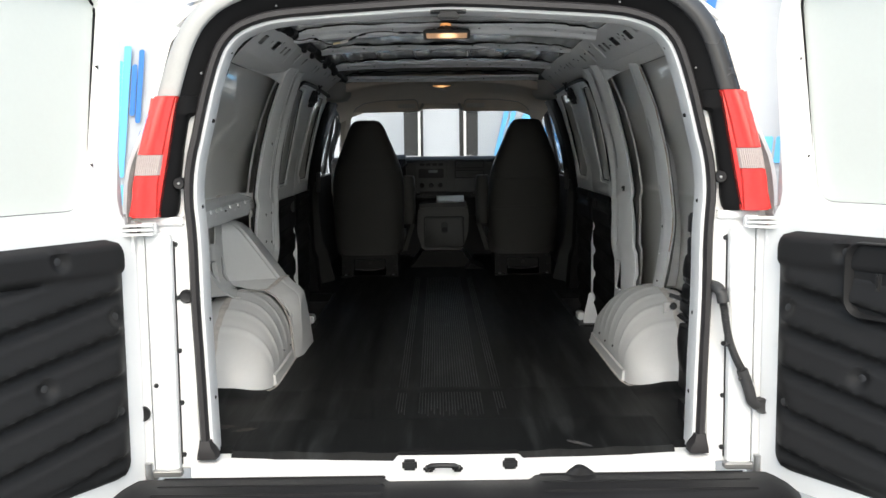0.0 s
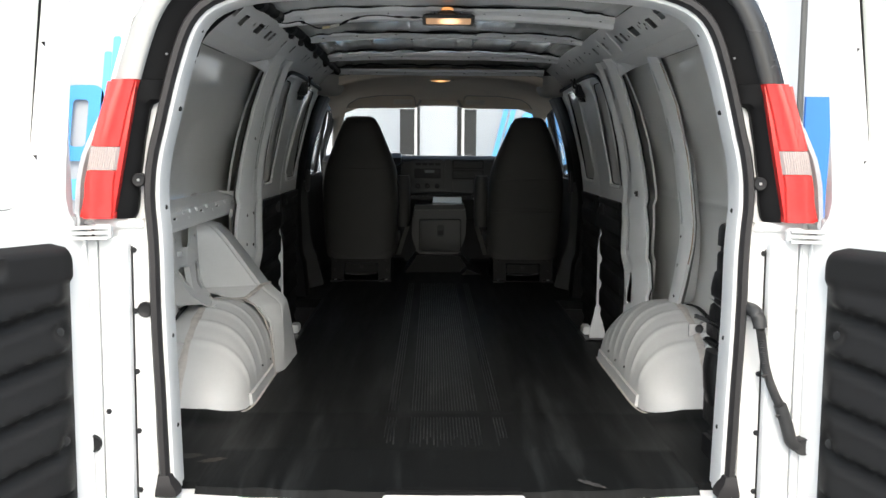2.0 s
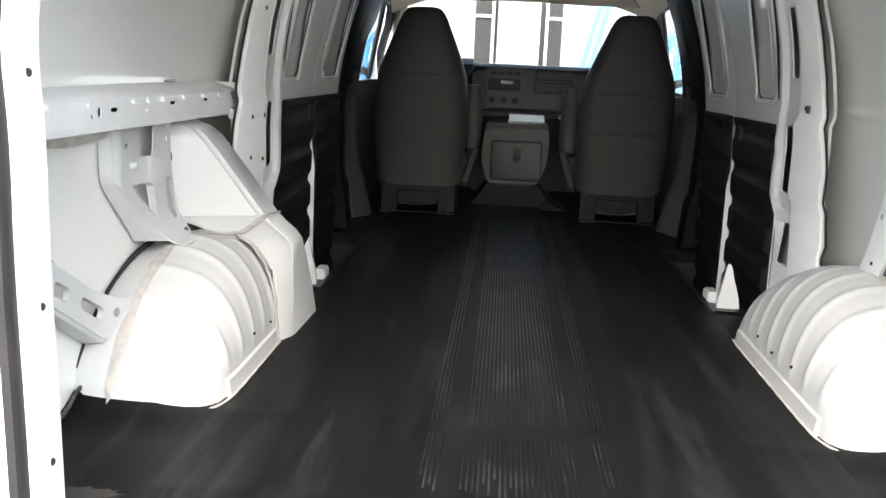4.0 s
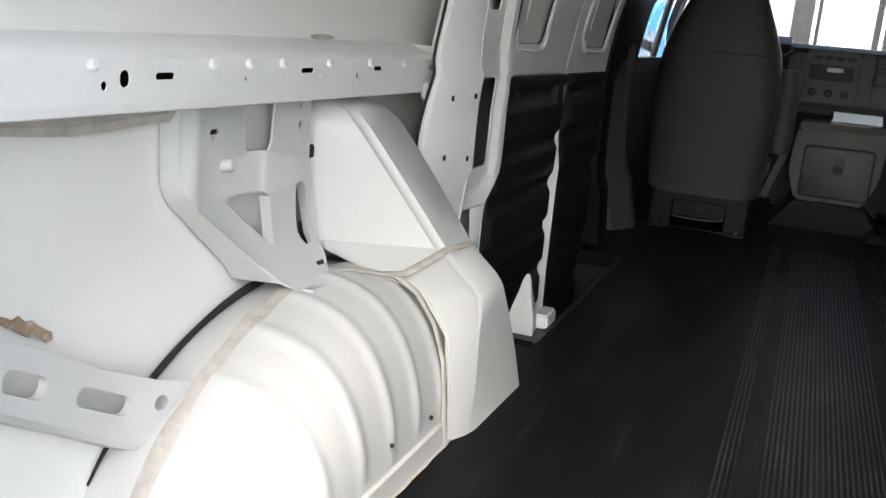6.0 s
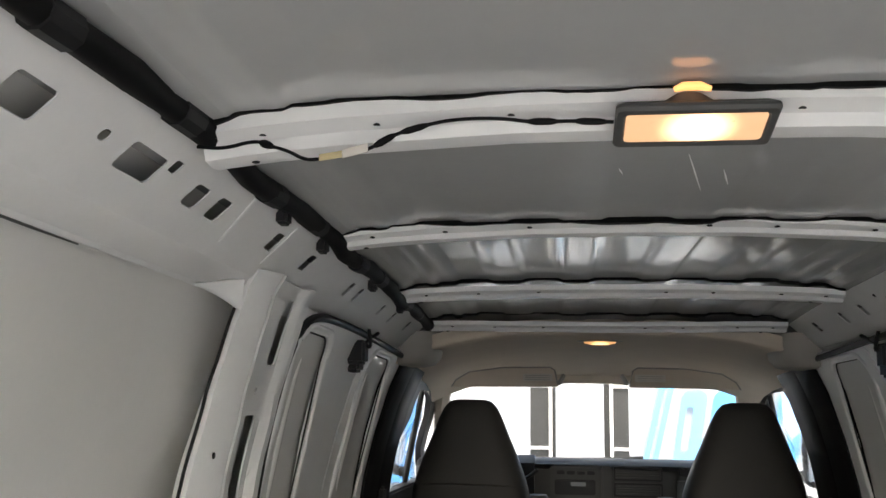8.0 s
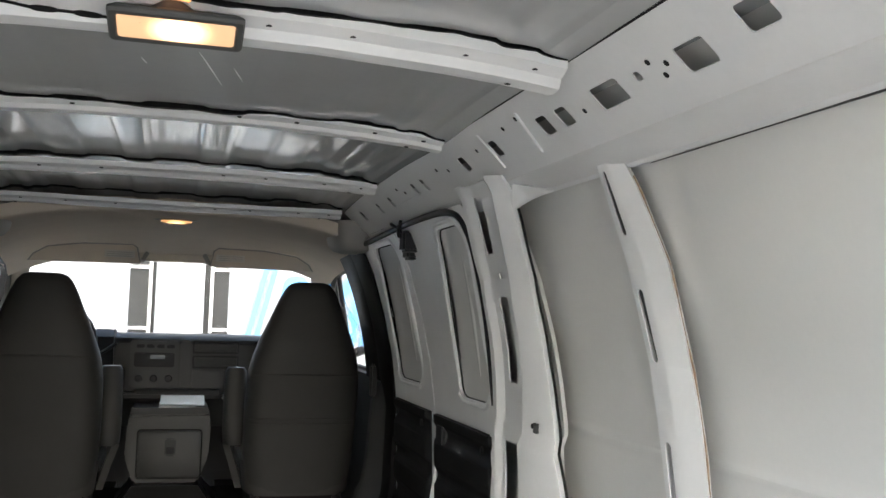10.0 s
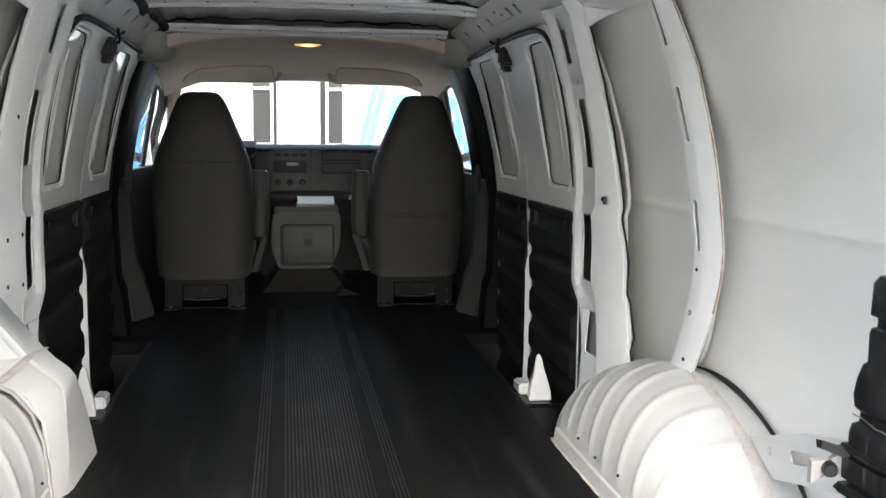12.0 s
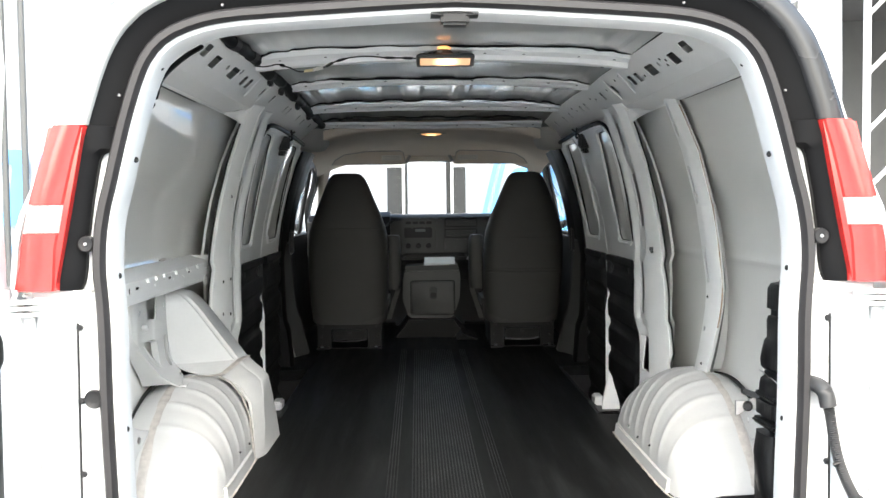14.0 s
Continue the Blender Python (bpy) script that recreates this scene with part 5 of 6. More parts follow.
    part("lens_joint", loft([[(s * (edge_in(z) + q * (edge_out(z) - edge_in(z))), -0.040, z) for q in (0.02, 0.98)] + [(s * (edge_in(z) + q * (edge_out(z) - edge_in(z))), 0.05, z) for q in (0.98, 0.02)] for z in (1.415, 1.75)]), RED, tl)
    reach = line([(1.41, 0.036), (1.425, 0.044), (1.46, 0.047), (1.55, 0.044), (1.685, 0.036), (1.70, 0.040), (1.706, 0.062), (1.76, 0.048)])
    part("backing", loft([[(s * (edge_in(z) - reach(z)), 0.004, z), (s * (edge_in(z) - 0.6 * reach(z)), -0.012, z), (s * (edge_in(z) - 0.001), -0.02, z), (s * (edge_in(z) - 0.001), 0.07, z), (s * (edge_in(z) - reach(z)), 0.07, z)] for z in fine((1.41, 1.756), 0.012)]), BACKING, tl, "black plastic backing")
    part("tab", loft([[(s * 0.781 + q * 0.017 * math.cos(a), -0.014 - h, 1.508 + q * 0.017 * math.sin(a)) for a in [math.pi * k / 9 for k in range(18)]] for q, h in ((1.0, -0.02), (1.0, 0.004), (0.85, 0.007), (0.4, 0.006))]), BLACK, tl)
    for x, y, z in ((0.781, -0.020, 1.508), (0.745, 0.0, 1.715)):
        part("screw", studs([(s * x, y, z)], 0.0038, (0, -1, 0), 0.003), STEEL, tl)
# dark cap over the upper corners and the roof edge
def above(way, z0, count):
    """The stretch of a line above z0, in even steps."""
    pts = []
    for (xa, za), (xb, zb) in zip(way, way[1:]):
        if za < z0 < zb:
            pts.append((xa + (xb - xa) * (z0 - za) / (zb - za), z0))
        if zb >= z0:
            pts.append((xb, zb))
    runs = [0.0]
    for p, q in zip(pts, pts[1:]):
        runs.append(runs[-1] + math.dist(p, q))
    at = np.linspace(0, runs[-1], count)
    return list(zip(np.interp(at, runs, [p[0] for p in pts]), np.interp(at, runs, [p[1] for p in pts])))


arc = [p for p in half if p[1] > 1.5]
def easing_off(d0, d1):
    """A line beside the arc whose distance changes from d0 at the lamp to d1 at the roof."""
    return [(p[0] + (q[0] - p[0]) * k / 39, p[1] + (q[1] - p[1]) * k / 39) for k, (p, q) in enumerate(zip(above(offset(arc, d0), 1.757, 40), above(offset(arc, d1), 1.757, 40)))]
o1, o2, o3 = easing_off(0.024, 0.024), easing_off(0.080, 0.066), easing_off(0.146, 0.105)
for s in (-1, 1):
    m1, m2, m3 = ([(s * max(x, 0.0), z) for x, z in o] for o in (o1, o2, o3))
    part("corner_channel", band(m1, 0.014, m2, -0.012, 0.08), BACKING, rear, "black plastic corner trim")
    rows = [[(a[0], -0.006, a[1]), (a[0], -0.027, a[1]), (a[0] + 0.10 * (b[0] - a[0]), -0.033, a[1] + 0.10 * (b[1] - a[1])), ((a[0] + b[0]) / 2, -0.032, (a[1] + b[1]) / 2), (a[0] + 0.85 * (b[0] - a[0]), -0.022, a[1] + 0.85 * (b[1] - a[1])), (b[0], -0.002, b[1]), (b[0] + s * 0.012, 0.10, b[1] + 0.004), (a[0], 0.10, a[1])] for a, b in zip(m2, m3)]
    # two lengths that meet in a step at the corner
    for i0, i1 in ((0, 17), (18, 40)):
        # left cap paler than the right, its reflection put into the colour
        part("corner_cap", loft(rows[i0:i1 + 1] if i0 == 0 else rows[i0:]), CAPLIT if s < 0 else CAP, rear, "pale grey corner cap, bright reflection painted in" if s < 0 else "dark grey satin corner cap", smooth=50)
    for k in (3, 17, 27):
        a, b = m1[k], m2[k]
        x, z = 0.7 * a[0] + 0.3 * b[0], 0.7 * a[1] + 0.3 * b[1]
        part("screw", studs([(x, 0.006, z)], 0.0035, (0, -1, 0), 0.003), STEELDARK, rear)
# roof edge that closes the shell behind the seal
solo("roof_shell", loft([[(x, y, roof_z(min(abs(x), 0.66)) + 0.045 - (0.25 * max(0, abs(x) - 0.62))) for x in np.linspace(-0.76, 0.76, 31)] + [(x, y, roof_z(min(abs(x), 0.66)) + 0.06 - (0.25 * max(0, abs(x) - 0.62))) for x in np.linspace(0.76, -0.76, 31)] for y in (0.06, 1.6, 3.2, 4.5)]), WHITE, "white outer roof of the van", "roof", kind="structure")
# the sill with its latch parts
sill = part("sill", loft([[(x, y0, z0) for y0, z0 in ((-0.035, 0.60), (-0.04, 0.655), (-0.034, 0.672 + (0.012 if -0.17 < x < 0.2 else 0)), (-0.012, 0.678 + (0.012 if -0.17 < x < 0.2 else 0)), (0.075, 0.679), (0.075, 0.60))] for x in (-0.775, -0.5, -0.18, -0.165, 0.195, 0.21, 0.5, 0.775)]), WHITE, rear, "white painted sill")
part("mat_lip", boxed(-0.165, 0.195, -0.012, 0.02, 0.688, 0.702, 0.004), SEAL, rear)
for x in (-0.13, 0.167):
    part("bump_pad", boxed(x - 0.022, x + 0.022, -0.05, -0.02, 0.655, 0.685, 0.006), BLACK, sill, "black rubber bump pad")
part("latch_loop", tube(smoothed([(-0.075, -0.035, 0.655), (-0.075, -0.06, 0.668), (-0.065, -0.065, 0.676), (0.0, -0.065, 0.676), (0.012, -0.06, 0.668), (0.012, -0.035, 0.655)], 1), 0.008, 8), BLACK, sill, "black steel latch loop")
part("latch_foot", boxed(-0.09, -0.055, -0.05, -0.03, 0.648, 0.668, 0.006), BLACK, sill)
part("latch_foot", boxed(-0.005, 0.028, -0.05, -0.03, 0.648, 0.668, 0.006), BLACK, sill)

# rear bumper
bumper = thing("rear_bumper", "black textured plastic step bumper under the rear doors", "bumper", at=(0, -0.15, 0.45))
sec = [(-0.05, 0.625), (-0.055, 0.638), (-0.07, 0.646), (-0.15, 0.647), (-0.215, 0.643), (-0.25, 0.634), (-0.275, 0.615), (-0.285, 0.585), (-0.27, 0.44), (-0.05, 0.42)]
rows = []
for x in [-0.985, -0.98, -0.97, -0.95, -0.93, -0.90, -0.6, -0.21, -0.19, 0, 0.22, 0.24, 0.6, 0.90, 0.93, 0.95, 0.97, 0.98, 0.985]:
    k = max(0.0, (abs(x) - 0.90) / 0.085)
    rows.append([(x, y * (1 - 0.35 * k ** 2), z - 0.03 * k ** 2 - (0.014 if -0.2 < x < 0.23 and z > 0.6 else 0.0)) for y, z in sec])
part("beam", loft(rows), BUMPER, bumper, smooth=50)
for k in (0, 2, 4):
    for a, b in ((-0.85, -0.2), (0.25, 0.85)):
        part("tread_rib", boxed(a, b, -0.205 + 0.033 * k, -0.196 + 0.033 * k, 0.638, 0.6492, 0.003), BUMPER, bumper)
part("hump", loft([ellipse_ring(0.37, -0.065, z, w, 0.02, 14, 2) for z, w in ((0.64, 0.05), (0.655, 0.035), (0.667, 0.016))]), BUMPER, bumper)

# ---- rear doors, swung open ----
for side, s in SIDES:
    d = thing("door_1" if s < 0 else "door_2", "open white rear door with a black ribbed lower trim", "door", "rear doors", "structure")
    d["turned"] = 1
    d.matrix_basis = pose(s * 0.905, -0.045, 0, 0, 0, s * 122)
    g = -s
    inside = [(0.0, 0.62), (0.0, 1.35), (0.022, 1.385), (0.05, 1.43), (0.058, 1.47), (0.052, 1.55), (0.04, 1.67), (0.024, 1.86), (0.03, 1.96), (0.055, 2.05), (0.12, 2.10), (0.80, 2.12), (0.80, 0.62)]
    outside = [(0.0, 0.62), (0.0, 1.35), (0.0, 1.385), (0.0, 1.43), (0.0, 1.47), (0.003, 1.55), (0.006, 1.67), (0.012, 1.86), (0.02, 1.96), (0.05, 2.05), (0.12, 2.10), (0.80, 2.12), (0.80, 0.62)]
    hole = [(u - 0.127 * (v - 1.45) * max(0.0, 0.68 - u) / 0.53, v) for u, v in rounded(0.149, 0.68, 1.443, 2.03, 0.055, 6)]
    part("outer_shell", plate(outside, [], lambda u, v: Vector((g * u, -0.075 + 0.02 * (u - 0.4) ** 2, v)), 0.004, cut_v=fine((0.7, 2.0), 0.1)), WHITE, d)
    part("inner_panel", plate(inside, [hole], lambda u, v: Vector((g * u, 0.0, v)), 0.004), WHITE, d)
    part("window_blank", plate([(0.4 + (u - 0.4) * 1.06, 1.69 + (v - 1.69) * 1.06) for u, v in hole], [], lambda u, v: Vector((g * u, -0.028, v)), 0.003), BLANK, d, "pale grey-green blanking sheet")
    part("window_reveal", loft([[(g * u, 0.0, v), (g * (0.4 + (u - 0.4) * 0.99), -0.026, v)] for u, v in hole + hole[:1]], closed=False), WHITE, d)
    part("window_edge_line", tube([(g * u, -0.022, v) for u, v in hole + hole[:1]], [0.0015 + 0.0045 * ease(v, 1.44, 1.95) for u, v in hole + hole[:1]], 6), SEAL, d)
    for v in (1.565, 1.83):
        part("seal_tab", boxed(g * (0.146 - 0.127 * (v - 1.45)), g * (0.1495 - 0.127 * (v - 1.45)), -0.02, 0.002, v - 0.007, v + 0.007, 0.002), SEAL, d)
    part("edge", loft([[(g * u, 0.001, v), (g * (0.7 * u + 0.3 * o), -0.012, v), (g * o, -0.05, v), (g * o, -0.078, v)] for (u, v), (o, _) in zip(inside + inside[:1], outside + outside[:1])], closed=False), WHITE, d)
    # ribbed trim: long slanting pressings
    vs = fine((0.672, 1.36), 0.01)
    us = [0.058, 0.0615] + [0.066 + 0.0105 * k for k in range(65)] + [0.744, 0.75]
    scoops = ((0.282, 1.318), (0.106, 1.145), (0.339, 0.99), (0.102, 0.875), (0.62, 1.10), (0.62, 0.88))
    def swell(u, v):
        k = (v - 0.70 + 0.17 * (u - 0.3)) % 0.118
        rib_ = 0.030 * (ease(k, 0.0, 0.022) * (1 - 0.35 * ease(k, 0.022, 0.085)) * (1 - ease(k, 0.085, 0.105))) * ease(min(u - 0.058, 0.75 - u, v - 0.672), 0.0, 0.06)
        edge_ = min(1.0, min(u - 0.058, 0.75 - u) / 0.02, min(v - 0.672, 1.36 - v) / 0.02)
        dip = max(0.016 * max(0.0, 1 - ((u - a) ** 2 + (v - b) ** 2) / 0.030 ** 2) for a, b in scoops)
        return 0.004 - dip + max(0.0, edge_) ** 0.5 * (0.014 + rib_ + (0.026 - rib_) * ease(v, 1.262, 1.276))
    def corner(v):
        k = max(0.0, 0.05 - min(v - 0.672, 1.36 - v))
        return 0.05 - math.sqrt(max(0.0, 0.05 ** 2 - k * k))
    bm = loft([[(g * (0.4 + (u - 0.4) * (0.35 - corner(v)) / 0.35), swell(u, v), v) for u in us] for v in vs], closed=False)
    trim = part("lower_trim", bm, TRIM, d, "black plastic trim with slanting ribs", smooth=50)
    for u, v in scoops:
        part("clip", loft([[(g * (u + r * math.cos(a)), swell(u, v) + h, v + r * math.sin(a)) for a in [2 * math.pi * k / 14 for k in range(14)]] for r, h in ((0.012, -0.002), (0.012, 0.002), (0.010, 0.003), (0.004, 0.0035))]), TRIMGREY, trim, "grey fastener")
    if s > 0:
        recess = rounded(0.290, 0.70, 1.152, 1.350, 0.045, 5)
        handle = part("handle_frame", loft([[(g * (0.51 + (u - 0.51) * q), h, 1.25 + (v - 1.25) * q) for u, v in recess] for q, h in ((1.0, 0.030), (0.985, 0.056), (0.96, 0.058), (0.93, 0.050), (0.90, 0.036))]), TRIM, d, "black moulded handle surround")
        part("pull_handle", tube(smoothed([(g * 0.50, 0.035, 1.19), (g * 0.51, 0.055, 1.20), (g * 0.51, 0.060, 1.25), (g * 0.51, 0.055, 1.30), (g * 0.50, 0.035, 1.31)], 2), 0.016, 8), BLACK, handle)
        part("lock_slot", boxed(g * 0.372, g * 0.390, 0.030, 0.042, 1.222, 1.275, 0.004), DARK, handle)
        part("lock_lever", boxed(g * 0.379, g * 0.384, 0.036, 0.048, 1.235, 1.268, 0.002), BLACK, handle)
# ribbed hose of the right door
hose = thing("door_wiring_hose", "black corrugated rubber hose between post and door", "hose", at=(0.80, -0.05, 0.9))
way = smoothed([(0.783, -0.036, 1.165), (0.787, -0.05, 1.14), (0.793, -0.055, 1.09), (0.803, -0.057, 1.035), (0.824, -0.058, 0.980), (0.846, -0.058, 0.940)], 3)
dense = []
for a, b in zip(way, way[1:]):
    dense += [a.lerp(b, k / 3) for k in range(3)]
part("bellows", tube(dense, [0.0122 if k % 2 else 0.0098 for k in range(len(dense))], 10), HOSE, hose, smooth=80)
part("sleeve", tube(smoothed([(0.842, -0.058, 0.948), (0.855, -0.058, 0.915), (0.866, -0.058, 0.880), (0.874, -0.056, 0.852), (0.892, -0.052, 0.840)], 2), 0.0165, 12), HOSE, hose)
part("end_cap", loft([[(0.905 + q * 0.0235 * math.cos(a), -0.038 - h, 0.840 + q * 0.0235 * math.sin(a)) for a in [math.pi * k / 9 for k in range(18)]] for q, h in ((1.0, 0.0), (1.0, 0.022), (0.92, 0.029), (0.80, 0.026), (0.3, 0.025))]), HOSE, hose)
part("top_boot", tube(smoothed([(0.768, 0.004, 1.187), (0.772, -0.022, 1.188), (0.778, -0.040, 1.182), (0.783, -0.046, 1.165), (0.786, -0.049, 1.145)], 1), 0.0175, 12), HOSE, hose)
part("tie", tube([(0.801, -0.066, 1.028), (0.790, -0.066, 1.024)], 0.004, 6), BLACK, hose)
part("tie", tube([(0.842, -0.066, 0.925), (0.830, -0.066, 0.921)], 0.004, 6), BLACK, hose)
# loose wire at the left rear corner
solo("loose_wire", tube(smoothed([(-0.60, 0.30, 1.97), (-0.62, 0.20, 1.93), (-0.655, 0.12, 1.87), (-0.66, 0.10, 1.82), (-0.69, 0.09, 1.77), (-0.70, 0.09, 1.74)], 2), 0.006, 6), SEAL, "black loose wire hanging at the rear corner", "wire")

# ---- jack in the right rear corner ----
jack = thing("jack", "black plastic-cased jack strapped to the rear corner", "jack", at=(0.80, 0.20, F))
rows = []
for z, x0, y1 in ((1.116, 0.738, 0.244), (1.145, 0.738, 0.244), (1.158, 0.740, 0.241), (1.164, 0.746, 0.232), (1.180, 0.746, 0.230), (1.187, 0.739, 0.236), (1.205, 0.738, 0.239), (1.230, 0.741, 0.236), (1.252, 0.745, 0.230), (1.257, 0.749, 0.225), (1.300, 0.748, 0.224), (1.309, 0.750, 0.222), (1.312, 0.755, 0.216), (1.326, 0.755, 0.216), (1.329, 0.748, 0.224), (1.376, 0.749, 0.223), (1.388, 0.754, 0.216), (1.394, 0.770, 0.20)):
    c = 0.014 if z < 1.39 else 0.02
    rows.append([(x0, y1 - c, z), (x0, 0.150, z), (x0 + 0.004, 0.138, z), (x0 + 0.045, 0.126, z), (x0 + 0.052, 0.121, z), (x0 + 0.060, 0.123, z), (0.87, 0.130, z), (0.87, y1, z), (x0 + c, y1, z), (x0 + 0.3 * c, y1 - 0.3 * c, z)])
part("case", loft(rows), CASE, jack, smooth=40)
part("case_lid", boxed(0.775, 0.865, 0.135, 0.205, 1.390, 1.400, 0.003), CASE, jack)
for x, z0, z1 in ((0.758, 1.17, 1.20), (0.770, 1.135, 1.178), (0.762, 1.318, 1.338), (0.778, 1.16, 1.19)):
    part("lug", boxed(x, x + 0.010, 0.1225, 0.15, z0, z1, 0.003), CASE, jack)
part("strap_line", tube([(0.737, 0.225, 1.176), (0.737, 0.20, 1.176), (0.737, 0.17, 1.170), (0.738, 0.150, 1.170), (0.744, 0.134, 1.162), (0.780, 0.124, 1.160), (0.80, 0.121, 1.154), (0.85, 0.125, 1.152)], 0.0014, 5), STEEL, jack, "thin pale tie")
part("bracket", boxed(0.732, 0.87, 0.13, 0.255, 1.112, 1.124, 0.005), CASE, jack)
part("bracket", boxed(0.735, 0.87, 0.13, 0.254, 1.06, 1.118, 0.012, 3), CASE, jack)
part("bracket", boxed(0.728, 0.87, 0.13, 0.256, 1.046, 1.062, 0.006), CASE, jack)
part("column", boxed(0.752, 0.87, 0.13, 0.27, 0.93, 1.047, 0.02, 3), CASE, jack)
part("hook", loft([ellipse_ring(0.752, 0.20, z, w, 0.05, 14, 3) for z, w in ((0.88, 0.016), (0.92, 0.026), (0.98, 0.03), (1.03, 0.022))]), CASE, jack)
part("foot", boxed(0.742, 0.87, 0.13, 0.29, 0.80, 0.932, 0.02, 3), CASE, jack)
part("foot", boxed(0.740, 0.87, 0.12, 0.28, F, 0.80, 0.022, 3), CASE, jack)
part("strap_tail", loft([[(0.706 + 0.035 * k, 0.25 - 0.02 * k, 1.128 - 0.010 * k), (0.707 + 0.035 * k, 0.27, 1.124 - 0.010 * k), (0.706 + 0.035 * k, 0.265, 1.112 - 0.014 * k), (0.705 + 0.035 * k, 0.25 - 0.02 * k, 1.116 - 0.014 * k)] for k in (0, 0.4, 1.0)]), CASE, jack)
bm = loft([ellipse_ring(0, 0, z, r, r, 12, 2) for z, r in ((0, 0.012), (0.012, 0.012), (0.018, 0.009))])
bm.transform(pose(0.716, 0.245, 1.086, 90, 0, -20))
part("wing_nut", bm, CASE, jack)
for q in (-1, 1):
    part("wing", loft([[(0.716 + q * w, 0.250 + y, 1.087 + q * 0.25 * w + z * (0.011 + 0.25 * w)) for y, z in ((-0.005, -1), (-0.005, 1), (0.005, 1), (0.005, -1))] for w in (0.004, 0.014, 0.024, 0.029)]), STEELGREY, jack, "grey steel wing nut")

# ---- cab ----
def bucket(x, inboard, seams, c_top=0.0):
    seat = thing("front_seat", "dark grey vinyl bucket seat with a raised armrest", "seat", "front seats", at=(x, 3.95, F))
    table = [(0.862, 0.205), (0.88, 0.225), (0.95, 0.232), (1.02, 0.24), (1.2, 0.247), (1.35, 0.245), (1.44, 0.232), (1.54, 0.196), (1.63, 0.158), (1.70, 0.13), (1.745, 0.108), (1.768, 0.085), (1.778, 0.05)]
    w_at = line(table)
    rings = []
    for z in sorted(fine((0.862, 1.74), 0.04) + [1.755, 1.768, 1.776]):
        y = 3.86 - 0.10 * (z - 0.87)
        d = 0.085 if z < 1.5 else 0.085 - 0.05 * (z - 1.5) / 0.28
        shrink = 1.0 - max(0.0, (z - 1.74) / 0.04) ** 2 * 0.5
        rings.append(ellipse_ring(x + c_top * (z - 0.87), y, z, w_at(z), d * shrink, 28, 3.2))
    back = part("backrest", loft(rings), CLOTH, seat, smooth=60)
    for z in seams:
        w = w_at(z)
        pts = [(x + c_top * (z - 0.87) + w * 0.93 * q, 3.86 - 0.10 * (z - 0.87) - 0.085 * (1 - abs(q * 0.93) ** 3.2) ** (1 / 3.2) - 0.0005, z - 0.006 * q * q) for q in np.linspace(-1, 1, 17)]
        part("seam", tube(pts, 0.0028, 5), SEAMTHREAD, back)
    part("skirt", loft([ellipse_ring(x, 3.862, z, w, 0.086, 24, 3.4) for z, w in ((0.85, 0.205), (0.87, 0.228), (0.99, 0.243), (1.0, 0.240))]), SKIRT, seat)
    part("cushion", boxed(x - 0.24, x + 0.24, 3.88, 4.36, 0.90, 1.03, 0.04, 3), CLOTH, seat)
    a, b = (x + 0.235, x + 0.322) if inboard > 0 else (x - 0.325, x - 0.235)
    part("armrest", loft([ellipse_ring((a + b) / 2 - inboard * 0.008, 3.925 + 0.03 * (z - 1.2), z, w, 0.05, 16, 3.0) for z, w in ((1.055, 0.034), (1.065, 0.046), (1.12, 0.050), (1.30, 0.050), (1.375, 0.047), (1.392, 0.036))]), CLOTH, seat, "raised armrest", smooth=60)
    ped = part("pedestal", plate(rounded(x - 0.195, x + 0.195, F, 0.862, 0.008), [rounded(x - 0.112, x + 0.112, F + 0.006, 0.822, 0.006)], lambda u, v: Vector((u, 3.80, v)), 0.006), METAL, seat, "black steel pedestal")
    for q in (-1, 1):
        part("leg", boxed(x + q * 0.19, x + q * 0.196, 3.80, 4.25, F, 0.862, 0.002), METAL, ped)
        part("foot", boxed(x + q * 0.125, x + q * 0.20, 3.755, 3.80, F, F + 0.012, 0.003), METAL, ped)
        part("bolt", studs([(x + q * 0.165, 3.775, F + 0.012)], 0.009, (0, 0, 1), 0.008), STEEL, ped)
        for du, z in ((0.165, 0.838), (0.172, 0.775)):
            part("pivot", studs([(x + q * du, 3.80, z)], 0.0095, (0, -1, 0), 0.006), BLACK, ped)
    part("box_front", boxed(x - 0.106, x + 0.106, 3.812, 3.95, 0.752, 0.815, 0.006), METAL, ped)
    part("box_lip", tube([(x - 0.105, 3.806, 0.75), (x - 0.04, 3.800, 0.746), (x + 0.04, 3.800, 0.746), (x + 0.105, 3.806, 0.755)], 0.005, 6), STEELDARK, ped)
    part("label", boxed(x - 0.010, x + 0.012, 3.808, 3.8115, 0.785, 0.800), BLACK, ped)
    part("pedestal_top", boxed(x - 0.185, x + 0.185, 3.80, 4.25, 0.845, 0.862, 0.004), METAL, ped)
    part("belt_buckle", loft([[(x + inboard * (0.225 + 0.03 * k), 3.95, z), (x + inboard * (0.255 + 0.03 * k), 3.95, z), (x + inboard * (0.255 + 0.03 * k), 3.97, z), (x + inboard * (0.225 + 0.03 * k), 3.97, z)] for k, z in enumerate((0.86, 0.96, 1.05))]), SKIRT, seat)
    part("slide_rail", boxed(x - 0.20, x + 0.20, 3.84, 4.2, 0.862, 0.885, 0.004), METAL, seat)
    return seat


bucket(-0.51, 1, (1.44,))
bucket(0.555, -1, (1.375, 1.185, 1.165), 0.025)

cons = thing("engine_cover", "grey plastic engine cover with a storage lid", "console", at=(0, 4.4, F))
